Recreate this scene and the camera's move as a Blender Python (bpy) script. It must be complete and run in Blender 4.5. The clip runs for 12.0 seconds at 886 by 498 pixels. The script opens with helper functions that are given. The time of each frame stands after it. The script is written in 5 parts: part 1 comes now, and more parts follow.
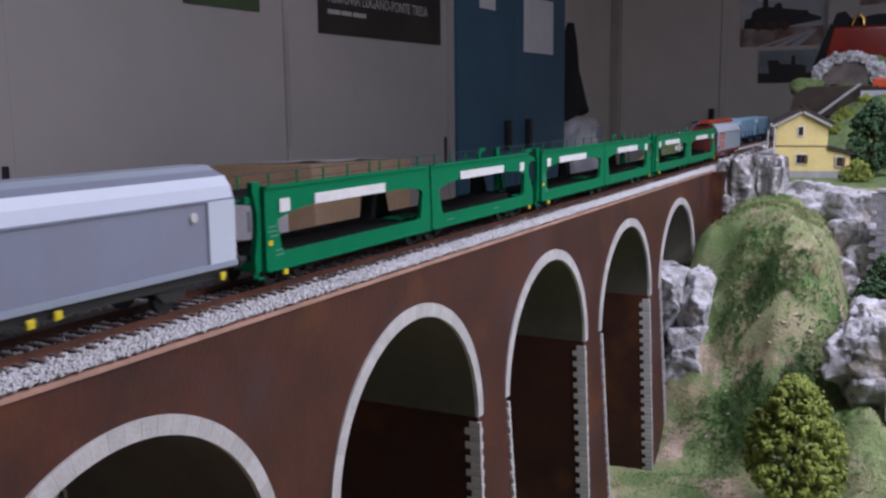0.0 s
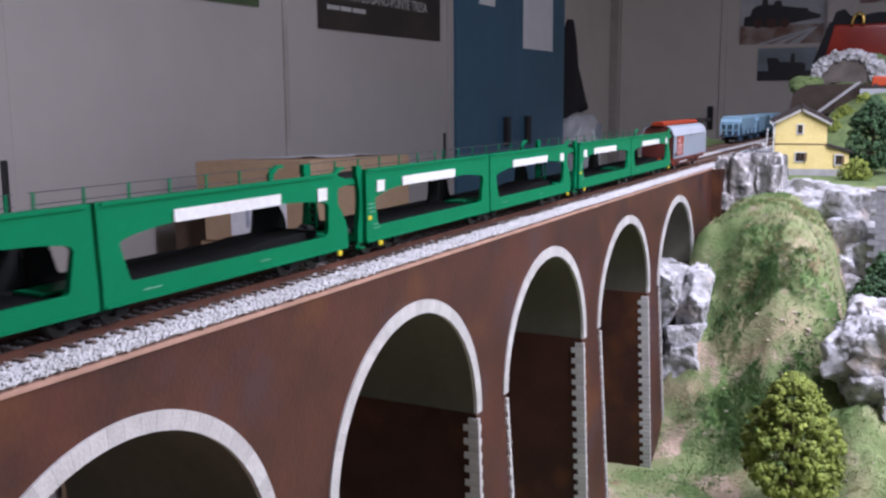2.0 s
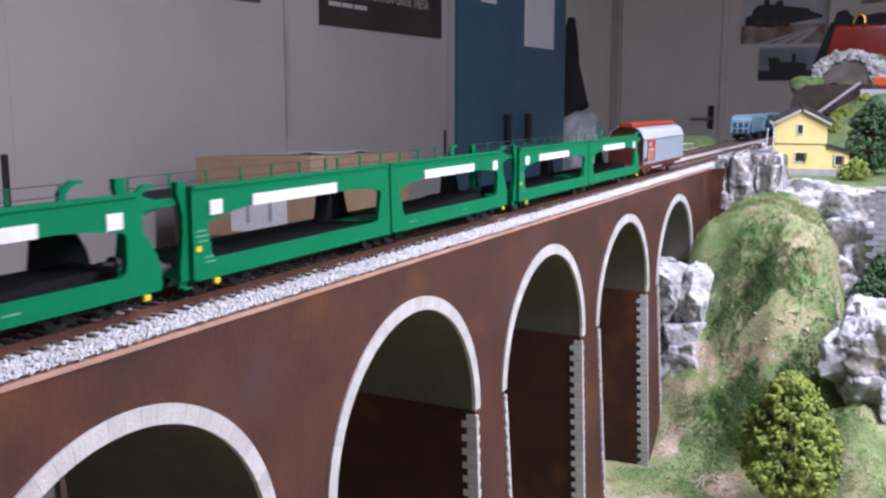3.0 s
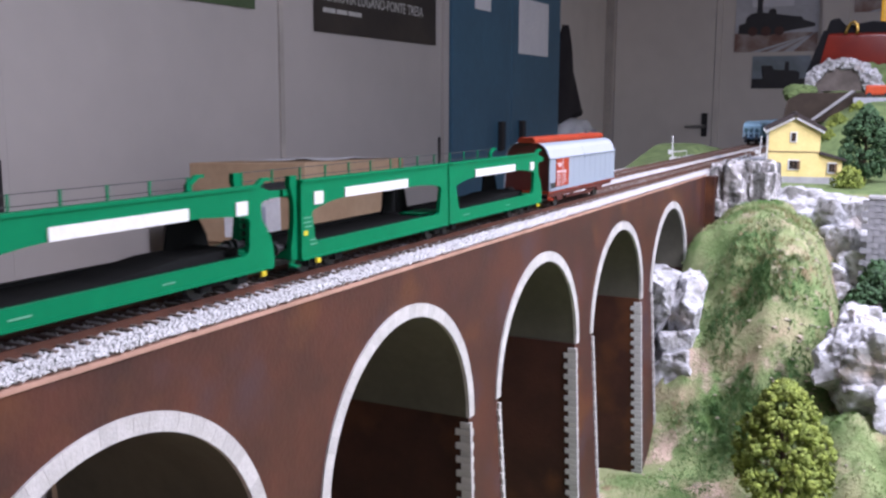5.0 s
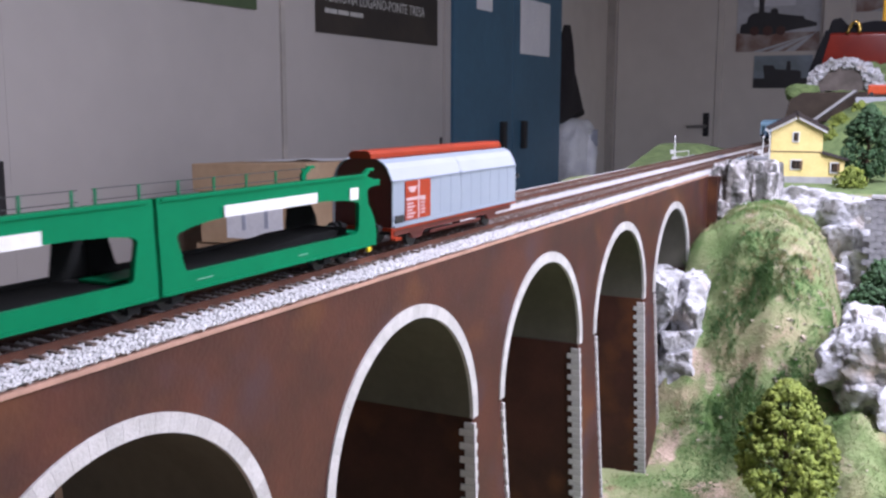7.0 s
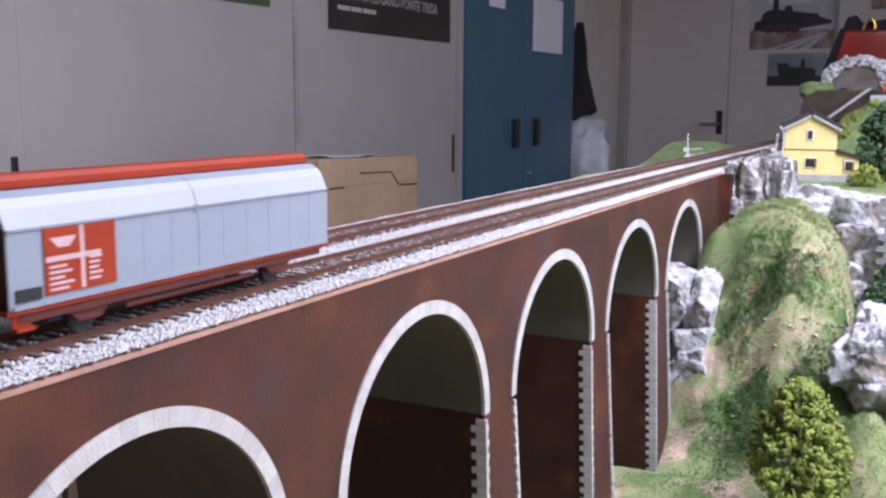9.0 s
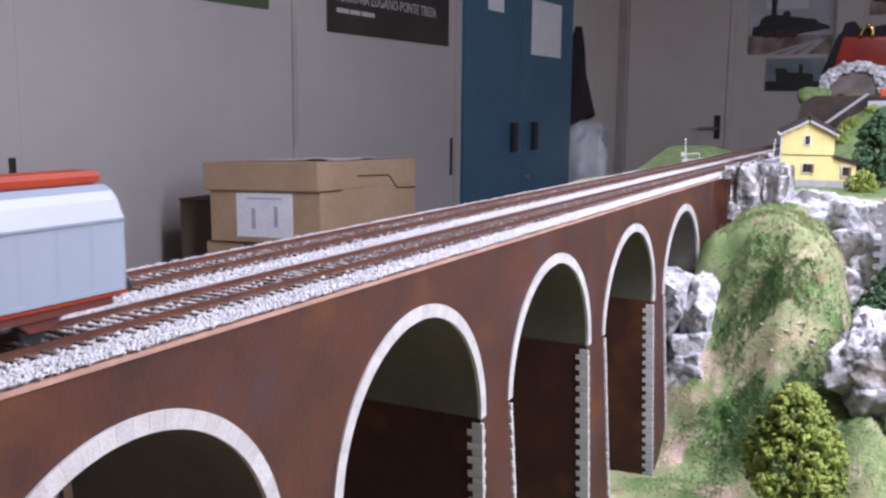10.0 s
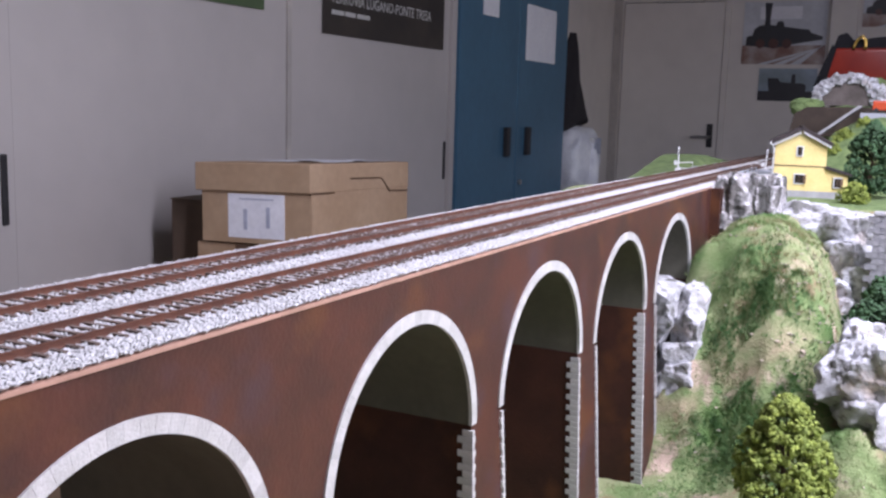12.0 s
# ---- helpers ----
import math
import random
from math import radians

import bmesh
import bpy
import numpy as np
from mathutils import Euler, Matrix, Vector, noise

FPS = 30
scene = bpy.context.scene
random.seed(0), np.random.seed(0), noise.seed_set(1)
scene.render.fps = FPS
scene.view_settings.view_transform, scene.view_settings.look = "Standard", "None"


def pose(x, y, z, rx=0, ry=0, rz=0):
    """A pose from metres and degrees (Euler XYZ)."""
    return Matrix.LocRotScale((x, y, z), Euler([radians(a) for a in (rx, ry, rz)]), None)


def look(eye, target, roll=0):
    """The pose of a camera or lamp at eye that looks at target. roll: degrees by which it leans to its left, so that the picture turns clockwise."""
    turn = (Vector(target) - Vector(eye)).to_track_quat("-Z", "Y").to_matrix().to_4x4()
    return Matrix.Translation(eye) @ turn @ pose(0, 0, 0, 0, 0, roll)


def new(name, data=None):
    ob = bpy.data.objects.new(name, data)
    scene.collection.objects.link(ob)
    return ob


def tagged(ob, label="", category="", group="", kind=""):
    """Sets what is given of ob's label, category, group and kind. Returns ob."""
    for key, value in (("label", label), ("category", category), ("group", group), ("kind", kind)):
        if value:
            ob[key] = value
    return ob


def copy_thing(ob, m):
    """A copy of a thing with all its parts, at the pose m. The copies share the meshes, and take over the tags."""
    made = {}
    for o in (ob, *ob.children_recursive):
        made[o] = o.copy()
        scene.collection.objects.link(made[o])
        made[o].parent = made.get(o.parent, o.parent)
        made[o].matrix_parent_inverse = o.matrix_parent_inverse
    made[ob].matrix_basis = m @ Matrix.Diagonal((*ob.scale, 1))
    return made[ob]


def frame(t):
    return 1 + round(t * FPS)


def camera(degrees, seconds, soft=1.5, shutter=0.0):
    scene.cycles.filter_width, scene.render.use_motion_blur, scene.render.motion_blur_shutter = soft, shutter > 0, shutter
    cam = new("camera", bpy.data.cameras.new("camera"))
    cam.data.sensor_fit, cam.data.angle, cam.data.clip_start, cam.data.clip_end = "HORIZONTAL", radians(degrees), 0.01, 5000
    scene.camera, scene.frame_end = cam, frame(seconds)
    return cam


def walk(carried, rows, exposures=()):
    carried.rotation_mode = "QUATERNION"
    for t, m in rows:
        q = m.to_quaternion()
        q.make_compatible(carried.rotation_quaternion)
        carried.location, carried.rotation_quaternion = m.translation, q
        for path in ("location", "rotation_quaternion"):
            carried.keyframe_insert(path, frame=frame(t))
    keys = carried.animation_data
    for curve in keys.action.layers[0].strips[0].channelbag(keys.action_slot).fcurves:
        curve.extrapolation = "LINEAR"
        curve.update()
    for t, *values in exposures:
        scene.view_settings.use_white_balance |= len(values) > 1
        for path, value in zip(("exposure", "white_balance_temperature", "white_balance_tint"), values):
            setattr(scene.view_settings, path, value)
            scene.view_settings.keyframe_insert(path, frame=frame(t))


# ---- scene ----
cam = camera(49.67, 12.0, soft=2.5, shutter=0.4)
PATH = [
    (0, 0.2098, 0.0022, 1.2696, 81.257, 0.636, 26.619),
    (0.5, 0.2103, 0.0006, 1.2703, 81.327, 0.510, 26.608),
    (1, 0.2089, 0.0023, 1.2692, 81.299, 0.211, 26.603),
    (1.5, 0.2114, -0.0027, 1.2692, 81.144, 0.290, 26.435),
    (2, 0.2093, 0.0020, 1.2697, 81.031, 0.363, 26.562),
    (2.5, 0.2099, 0.0006, 1.2702, 80.986, 0.211, 26.709),
    (3, 0.2100, 0.0004, 1.2698, 80.870, -0.068, 26.607),
    (5, 0.2095, 0.0011, 1.2699, 81.269, -0.253, 26.264),
    (5.5, 0.2092, 0.0006, 1.2700, 81.403, -0.363, 26.142),
    (6, 0.2086, 0.0007, 1.2702, 81.429, -0.364, 26.195),
    (6.5, 0.2089, 0.0001, 1.2703, 81.340, -0.188, 26.244),
    (8.5, 0.2080, 0.0004, 1.2699, 81.148, -0.333, 26.865),
    (9, 0.2086, -0.0005, 1.2700, 81.108, -0.287, 27.075),
    (9.5, 0.2093, -0.0021, 1.2700, 81.190, -0.363, 27.043),
    (10, 0.2089, -0.0005, 1.2702, 81.300, -0.589, 26.977),
    (10.5, 0.2084, 0.0000, 1.2700, 81.211, -0.459, 26.983),
    (11, 0.2079, 0.0011, 1.2708, 80.518, -1.244, 26.912),
    (11.5, 0.2068, -0.0002, 1.2716, 81.674, -1.716, 26.744),
    (12, 0.2073, -0.0005, 1.2716, 81.509, -1.621, 26.583),
]
EXPO = [(0, -0.93), (0.5, -1.3), (1, -1.36), (1.5, -0.58), (2, -0.27), (2.5, -0.13), (3, -0.04), (5, 0.01), (8, 0.03), (12, 0.09)]
UNSEEN_WINDOW_A, UNSEEN_WINDOW_B, CEILING_FILL, SCENERY = 12.5, 14.0, 3.0, 45.5
walk(cam, [(r[0], pose(*r[1:])) for r in PATH], exposures=EXPO)

# ---- world and lights ----
Z0 = 1.1935          # top edge of the viaduct's face above the floor
world = bpy.data.worlds.new("World")
scene.world = world
world.use_nodes = True
wn = world.node_tree.nodes
sky = wn.new("ShaderNodeTexSky")
sky.sky_type, sky.sun_disc = "NISHITA", False
sky.sun_elevation, sky.sun_rotation = radians(35), radians(120)
wn["Background"].inputs[1].default_value = 0.1
world.node_tree.links.new(sky.outputs[0], wn["Background"].inputs[0])


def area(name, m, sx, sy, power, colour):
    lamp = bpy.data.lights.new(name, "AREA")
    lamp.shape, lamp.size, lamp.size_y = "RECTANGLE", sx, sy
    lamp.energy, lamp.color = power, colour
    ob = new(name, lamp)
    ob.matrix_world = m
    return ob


# lamps for sky through unseen windows beside and behind the camera, the far one added
area("unseen_window_light", look((3.02, -0.9, 1.65), (-1.4, 1.6, 0.9)), 2.3, 1.2, UNSEEN_WINDOW_A, (0.71, 0.725, 1.0))
area("unseen_window_light_far", look((3.02, 3.4, 1.65), (-1.4, 4.2, 0.9)), 2.3, 1.2, UNSEEN_WINDOW_B, (0.71, 0.725, 1.0))
# fill lamps added under the ceiling, and the unseen shaded tube hanging over the scenery
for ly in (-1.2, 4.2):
    area("ceiling_fill_light", pose(1.4, ly, 2.62), 0.26, 1.5, CEILING_FILL * 0.5 if ly < 0 else CEILING_FILL * 2.8, (0.78, 0.775, 1.0))
area("scenery_light", look((0.62, 0.62, Z0 + 0.8), (0.12, 1.0, Z0 - 0.1)), 0.14, 1.3, SCENERY, (0.83, 0.805, 1.0))

# ---- materials ----
def material(name, colour, rough=0.6, metal=0.0, second=None, scale=40.0, mix=0.5, bump=0.0, bump_scale=None, rand=0.0, detail=4.0, spec=0.5, fine=None, grain=0.06):
    """A procedural surface: two colours mixed by coarse noise, fine grain, relief."""
    mat = bpy.data.materials.new(name)
    mat.use_nodes = True
    nt = mat.node_tree
    n, link = nt.nodes, nt.links.new
    b = n["Principled BSDF"]
    b.inputs["Roughness"].default_value, b.inputs["Metallic"].default_value = rough, metal
    b.inputs["Specular IOR Level"].default_value = spec
    tc = n.new("ShaderNodeTexCoord")
    geo = n.new("ShaderNodeNewGeometry")
    co = geo.outputs["Position"] if rand == 0.0 else tc.outputs["Object"]
    a = n.new("ShaderNodeTexNoise")
    a.inputs["Scale"].default_value, a.inputs["Detail"].default_value = scale, detail
    link(co, a.inputs["Vector"])
    ramp = n.new("ShaderNodeMapRange")
    ramp.inputs[1].default_value, ramp.inputs[2].default_value = 0.35, 0.65
    ramp.inputs[3].default_value, ramp.inputs[4].default_value = 0.0, mix * 2
    link(a.outputs[0], ramp.inputs[0])
    mixer = n.new("ShaderNodeMix")
    mixer.data_type = "RGBA"
    second = second or tuple(c * 0.8 for c in colour)
    mixer.inputs[6].default_value, mixer.inputs[7].default_value = (*colour, 1), (*second, 1)
    link(ramp.outputs[0], mixer.inputs[0])
    f = n.new("ShaderNodeTexNoise")
    f.inputs["Scale"].default_value = fine or scale * 7
    f.inputs["Detail"].default_value = 3
    link(co, f.inputs["Vector"])
    m2 = n.new("ShaderNodeMapRange")
    m2.inputs[1].default_value, m2.inputs[2].default_value = 0.3, 0.7
    m2.inputs[3].default_value, m2.inputs[4].default_value = 1 - grain, 1 + grain
    link(f.outputs[0], m2.inputs[0])
    val = m2.outputs[0]
    if rand:
        info = n.new("ShaderNodeObjectInfo")
        m3 = n.new("ShaderNodeMapRange")
        m3.inputs[3].default_value, m3.inputs[4].default_value = 1 - rand, 1 + rand
        link(info.outputs["Random"], m3.inputs[0])
        mul = n.new("ShaderNodeMath")
        mul.operation = "MULTIPLY"
        link(val, mul.inputs[0])
        link(m3.outputs[0], mul.inputs[1])
        val = mul.outputs[0]
    hsv = n.new("ShaderNodeHueSaturation")
    link(mixer.outputs[2], hsv.inputs["Color"])
    link(val, hsv.inputs["Value"])
    link(hsv.outputs[0], b.inputs["Base Color"])
    if bump:
        bn = n.new("ShaderNodeTexNoise")
        bn.inputs["Scale"].default_value = bump_scale or scale * 4
        bn.inputs["Detail"].default_value = 5
        link(co, bn.inputs["Vector"])
        bp = n.new("ShaderNodeBump")
        bp.inputs["Strength"].default_value, bp.inputs["Distance"].default_value = bump, 0.002
        link(bn.outputs[0], bp.inputs["Height"])
        link(bp.outputs[0], b.inputs["Normal"])
    return mat


def island_tint(mat, amount):
    """Tints each loose piece of a joined mesh a little differently."""
    nt = mat.node_tree
    b = nt.nodes["Principled BSDF"]
    src = b.inputs["Base Color"].links[0].from_socket
    geo = nt.nodes.new("ShaderNodeNewGeometry")
    mr = nt.nodes.new("ShaderNodeMapRange")
    mr.inputs[3].default_value, mr.inputs[4].default_value = 1 - amount, 1 + amount
    nt.links.new(geo.outputs["Random Per Island"], mr.inputs[0])
    h = nt.nodes.new("ShaderNodeHueSaturation")
    nt.links.new(src, h.inputs["Color"])
    nt.links.new(mr.outputs[0], h.inputs["Value"])
    nt.links.new(h.outputs[0], b.inputs["Base Color"])
    return mat


M_BROWN = material("viaduct_brown_paint", (0.074, 0.026, 0.018), 0.5, second=(0.044, 0.019, 0.016), scale=26, mix=0.5, bump=0.12, bump_scale=500, spec=0.3)
# the viaduct's brown, darkened to carry the shade inside the arches
M_PIER_SHADE = material("pier_brown_shaded", (0.052, 0.0205, 0.0135), 0.6, second=(0.033, 0.0145, 0.0105), scale=40, mix=0.5, bump=0.12, bump_scale=500, spec=0.2)
M_SOFFIT = material("arch_lining_grey", (0.085, 0.082, 0.06), 0.8, second=(0.068, 0.066, 0.048), scale=30, bump=0.1, bump_scale=300)
M_STONE = material("white_voussoir", (0.46, 0.455, 0.445), 0.75, second=(0.38, 0.375, 0.36), scale=120, mix=0.4, bump=0.25, bump_scale=900, rand=0.1)
M_EDGE = material("bare_plywood_edge", (0.42, 0.25, 0.19), 0.7, second=(0.32, 0.19, 0.14), scale=60)
M_BALLAST = island_tint(material("white_ballast", (0.5, 0.5, 0.51), 0.9, second=(0.43, 0.43, 0.43), scale=90, mix=0.3), 0.1)
M_BED = material("ballast_bed", (0.53, 0.53, 0.53), 0.95, second=(0.46, 0.45, 0.44), scale=160, mix=0.4, bump=0.5, bump_scale=700)
M_RAIL = material("rusty_rail", (0.12, 0.05, 0.032), 0.6, 0.1, second=(0.08, 0.036, 0.025), scale=80, spec=0.25)
M_SLEEPER = material("dark_sleeper", (0.17, 0.12, 0.1), 0.8, second=(0.11, 0.08, 0.065), scale=150, rand=0.2)
M_WALL = material("cream_wall", (0.67, 0.635, 0.6), 0.8, second=(0.62, 0.59, 0.56), scale=1.6, mix=0.5, bump=0.05, bump_scale=60, fine=9, grain=0.025)
M_DOORWHITE = material("cream_cabinet_door", (0.43, 0.405, 0.39), 0.55, second=(0.385, 0.365, 0.352), scale=1.4, mix=0.5, fine=11, grain=0.025)
M_TRIM = material("wall_trim_grey", (0.45, 0.42, 0.39), 0.6, scale=5)
M_FLOOR = material("grey_linoleum", (0.22, 0.21, 0.2), 0.5, second=(0.17, 0.16, 0.15), scale=6, fine=80)
M_CEIL = material("white_ceiling", (0.75, 0.74, 0.72), 0.9, scale=3)
M_BLUE = material("blue_enamel", (0.052, 0.14, 0.22), 0.4, second=(0.044, 0.12, 0.19), scale=4, fine=30)
M_BLACK = material("black_plastic", (0.02, 0.02, 0.022), 0.5, scale=30)
M_CARD = material("brown_cardboard", (0.41, 0.29, 0.185), 0.85, second=(0.36, 0.245, 0.15), scale=9, bump=0.1, bump_scale=150)
M_DCARD = material("dark_brown_cardboard", (0.095, 0.066, 0.045), 0.9, second=(0.075, 0.05, 0.034), scale=9, bump=0.1, bump_scale=150)
M_PAPER = material("white_paper", (0.75, 0.76, 0.8), 0.8, scale=12, second=(0.7, 0.71, 0.76))
M_INK = material("grey_ink", (0.42, 0.45, 0.55), 0.8, scale=50)
M_POSTER = material("black_poster", (0.022, 0.018, 0.016), 0.45, second=(0.04, 0.032, 0.025), scale=7)
M_SILVER = material("pale_lettering", (0.5, 0.5, 0.48), 0.6, scale=30)
M_METAL = material("brushed_steel", (0.55, 0.55, 0.55), 0.3, 0.9, scale=50)
M_GREEN = material("green_lacquer", (0.0, 0.152, 0.061), 0.5, second=(0.0, 0.132, 0.053), scale=40, mix=0.3, grain=0.03, spec=0.12)
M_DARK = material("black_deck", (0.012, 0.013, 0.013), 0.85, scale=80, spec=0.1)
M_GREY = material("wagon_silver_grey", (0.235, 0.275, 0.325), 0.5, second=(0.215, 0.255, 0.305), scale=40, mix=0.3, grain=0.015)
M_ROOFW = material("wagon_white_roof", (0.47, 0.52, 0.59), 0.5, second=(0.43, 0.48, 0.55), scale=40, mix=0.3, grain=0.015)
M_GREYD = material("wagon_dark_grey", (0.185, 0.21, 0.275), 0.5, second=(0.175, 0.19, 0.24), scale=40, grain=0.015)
M_RED = material("wagon_orange_red", (0.29, 0.034, 0.011), 0.5, second=(0.24, 0.028, 0.01), scale=50, spec=0.3)
M_MAROON = material("wagon_maroon", (0.1, 0.018, 0.014), 0.55, scale=60)
M_YELLOWP = material("yellow_lever", (0.62, 0.5, 0.02), 0.5, scale=60)
M_HOPPER = material("light_blue_wagon", (0.24, 0.4, 0.52), 0.5, second=(0.21, 0.36, 0.47), scale=40)
M_HOPPERD = material("dark_blue_frame", (0.02, 0.05, 0.09), 0.6, scale=60)
M_WHITE = material("white_plastic", (0.62, 0.63, 0.63), 0.5, scale=60, second=(0.57, 0.58, 0.58))
M_HOUSE = material("yellow_plaster", (0.7, 0.58, 0.25), 0.8, second=(0.64, 0.52, 0.21), scale=60, bump=0.1, bump_scale=600)
M_SLATE = material("dark_roof_tile", (0.034, 0.024, 0.023), 0.75, second=(0.024, 0.018, 0.018), scale=120, bump=0.3, bump_scale=500)
M_PLINTH = material("grey_plinth", (0.35, 0.35, 0.36), 0.8, scale=60)
M_WINDARK = material("dark_window_glass", (0.03, 0.025, 0.02), 0.2, scale=60)
M_SHUTTER = material("brown_shutter", (0.12, 0.07, 0.04), 0.6, scale=60)


# ---- mesh helpers ----
def mesh_of(name, bm, mats, smooth=False):
    me = bpy.data.meshes.new(name)
    bm.normal_update()
    bm.to_mesh(me)
    bm.free()
    for m in (mats if isinstance(mats, (list, tuple)) else [mats]):
        me.materials.append(m)
    if smooth:
        me.polygons.foreach_set("use_smooth", [True] * len(me.polygons))
    return me


def thing(name, bm, mats, label="", category="", group="", kind="", m=None, smooth=False):
    ob = new(name, mesh_of(name, bm, mats, smooth))
    if m is not None:
        ob.matrix_world = m
    return tagged(ob, label, category, group, kind)


def empty(name, m, label, category, group="", kind=""):
    ob = new(name)
    ob.empty_display_size = 0.01
    ob.matrix_world = m
    return tagged(ob, label, category, group, kind)


def part(name, bm, mats, parent, label="", smooth=False, m=None):
    ob = new(name, mesh_of(name, bm, mats, smooth))
    ob.parent = parent
    if m is not None:
        ob.matrix_basis = m
    return tagged(ob, label)


def shared(name, me, parent, m, label=""):
    ob = new(name, me)
    ob.parent = parent
    ob.matrix_basis = m
    return tagged(ob, label)


def box(bm, x0, x1, y0, y1, z0, z1, mat=0, bevel=0.0):
    vs = [bm.verts.new((x, y, z)) for x in (x0, x1) for y in (y0, y1) for z in (z0, z1)]
    fs = [bm.faces.new([vs[i] for i in f]) for f in
          ((0, 1, 3, 2), (4, 6, 7, 5), (0, 4, 5, 1), (2, 3, 7, 6), (0, 2, 6, 4), (1, 5, 7, 3))]
    for f in fs:
        f.material_index = mat
    if bevel:
        es = list({e for f in fs for e in f.edges})
        r = bmesh.ops.bevel(bm, geom=es, offset=bevel, segments=2, affect="EDGES", profile=0.6)
        for f in r["faces"]:
            f.material_index = mat
    return bm


def boxes(*rows, bevel=0.0):
    bm = bmesh.new()
    for r in rows:
        box(bm, *r[:6], mat=r[6] if len(r) > 6 else 0, bevel=bevel)
    return bm


def prism(bm, outline, axis, a, b, mat=0):
    """Extrudes an outline of pairs along an axis from a to b. Pairs are the two other axes in x, y, z order."""
    def at(p, v):
        return {"x": (v, p[0], p[1]), "y": (p[0], v, p[1]), "z": (p[0], p[1], v)}[axis]
    A = [bm.verts.new(at(p, a)) for p in outline]
    B = [bm.verts.new(at(p, b)) for p in outline]
    n = len(outline)
    fs = [bm.faces.new(A[::-1]), bm.faces.new(B)]
    for i in range(n):
        fs.append(bm.faces.new((A[i], A[(i + 1) % n], B[(i + 1) % n], B[i])))
    for f in fs:
        f.material_index = mat
    bmesh.ops.recalc_face_normals(bm, faces=fs)
    return bm


def tube(bm, pts, r, sides=6, mat=0, caps=True):
    pts = [Vector(p) for p in pts]
    rings = []
    for i, p in enumerate(pts):
        d = (pts[min(i + 1, len(pts) - 1)] - pts[max(i - 1, 0)]).normalized()
        u = d.orthogonal().normalized()
        w = d.cross(u)
        rr = r[i] if isinstance(r, (list, tuple)) else r
        rings.append([bm.verts.new(p + (u * math.cos(2 * math.pi * k / sides) + w * math.sin(2 * math.pi * k / sides)) * rr) for k in range(sides)])
    for A, B in zip(rings, rings[1:]):
        for k in range(sides):
            f = bm.faces.new((A[k], A[(k + 1) % sides], B[(k + 1) % sides], B[k]))
            f.material_index = mat
    if caps:
        for ring in (rings[0][::-1], rings[-1]):
            bm.faces.new(ring).material_index = mat
    return bm


def grid_sheet(bm, xs, ys, fn, mat=0):
    rows = [[bm.verts.new((x, y, fn(x, y))) for y in ys] for x in xs]
    for i in range(len(xs) - 1):
        for j in range(len(ys) - 1):
            bm.faces.new((rows[i][j], rows[i + 1][j], rows[i + 1][j + 1], rows[i][j + 1])).material_index = mat
    return rows


def fbm(x, y, z, s, octaves=4):
    v, amp = 0.0, 1.0
    for k in range(octaves):
        v += amp * noise.noise(Vector((x, y, z)) * s)
        s, amp = s * 2.05, amp * 0.5
    return v


# ---- the room ----
XB, XF, YN, YF, ZC = -1.89, 3.1, -3.2, 7.0, 2.75
thing("floor", boxes((XB - 0.1, XF + 0.1, YN - 0.1, YF + 0.1, -0.1, 0)), M_FLOOR, "grey linoleum floor of the club room", "floor", kind="structure")
thing("ceiling", boxes((XB - 0.1, XF + 0.1, YN - 0.1, YF + 0.1, ZC, ZC + 0.1)), M_CEIL, "plain white ceiling of the club room", "ceiling", kind="structure")
thing("wall_back", boxes((XB - 0.12, XB, YN, YF, 0, ZC)), M_WALL, "cream painted long wall behind the cabinets", "wall", kind="structure")
thing("wall_far", boxes((XB - 0.12, XF + 0.12, YF, YF + 0.12, 0, ZC)), M_WALL, "cream painted end wall with pictures", "wall", kind="structure")
thing("wall_near", boxes((XB - 0.12, XF + 0.12, YN - 0.12, YN, 0, ZC)), M_WALL, "cream painted end wall", "wall", kind="structure")
# out of view; its openings are assumed, to hold the window lamps
thing("wall_window", boxes((XF, XF + 0.12, YN, YF, 0, 1.1), (XF, XF + 0.12, YN, YF, 2.4, ZC), (XF, XF + 0.12, YN, -2.1, 1.1, 2.4),
                           (XF, XF + 0.12, 0.3, 2.2, 1.1, 2.4), (XF, XF + 0.12, 4.6, YF, 1.1, 2.4)), M_WALL, "unseen cream wall with two assumed window openings", "wall", kind="structure")

# cream built-in cabinets with long black grip slots
XC = -1.49


def cabinet(y0, y1, slots):
    ob = empty("cabinet", pose((XB + XC) / 2, (y0 + y1) / 2, 0), "tall cream built-in cabinet with black grip slots", "cabinet", "cabinet row")
    hy, hx = (y1 - y0) / 2, (XC - XB) / 2
    part("body", boxes((-hx + 0.003, hx - 0.022, -hy, hy, 0.0, 2.3)), M_WALL, ob)
    d = part("door", boxes((hx - 0.018, hx, -hy + 0.0001, hy - 0.0001, 0.06, 2.28), bevel=0.0005), M_DOORWHITE, ob)
    for sy, dz in slots:
        part("handle", boxes((hx - 0.004, hx + 0.006, sy - (y0 + y1) / 2 - 0.0075, sy - (y0 + y1) / 2 + 0.0075, 1.0 + dz, 1.148 + dz), bevel=0.003), M_BLACK, d, "long black grip slot")
    return ob


cabinet(-0.35, 1.394, ((1.367, 0.0),))
cabinet(1.3942, 2.352, ())
cabinet(2.38, 3.43, ((3.408, -0.015),))
cabinet(-2.2, -0.36, ())
thing("trim", boxes((XB + 0.005, XC + 0.004, 2.356, 2.376, 0, 2.3)), M_TRIM, "narrow grey joint strip between two cabinets", "trim", kind="structure")
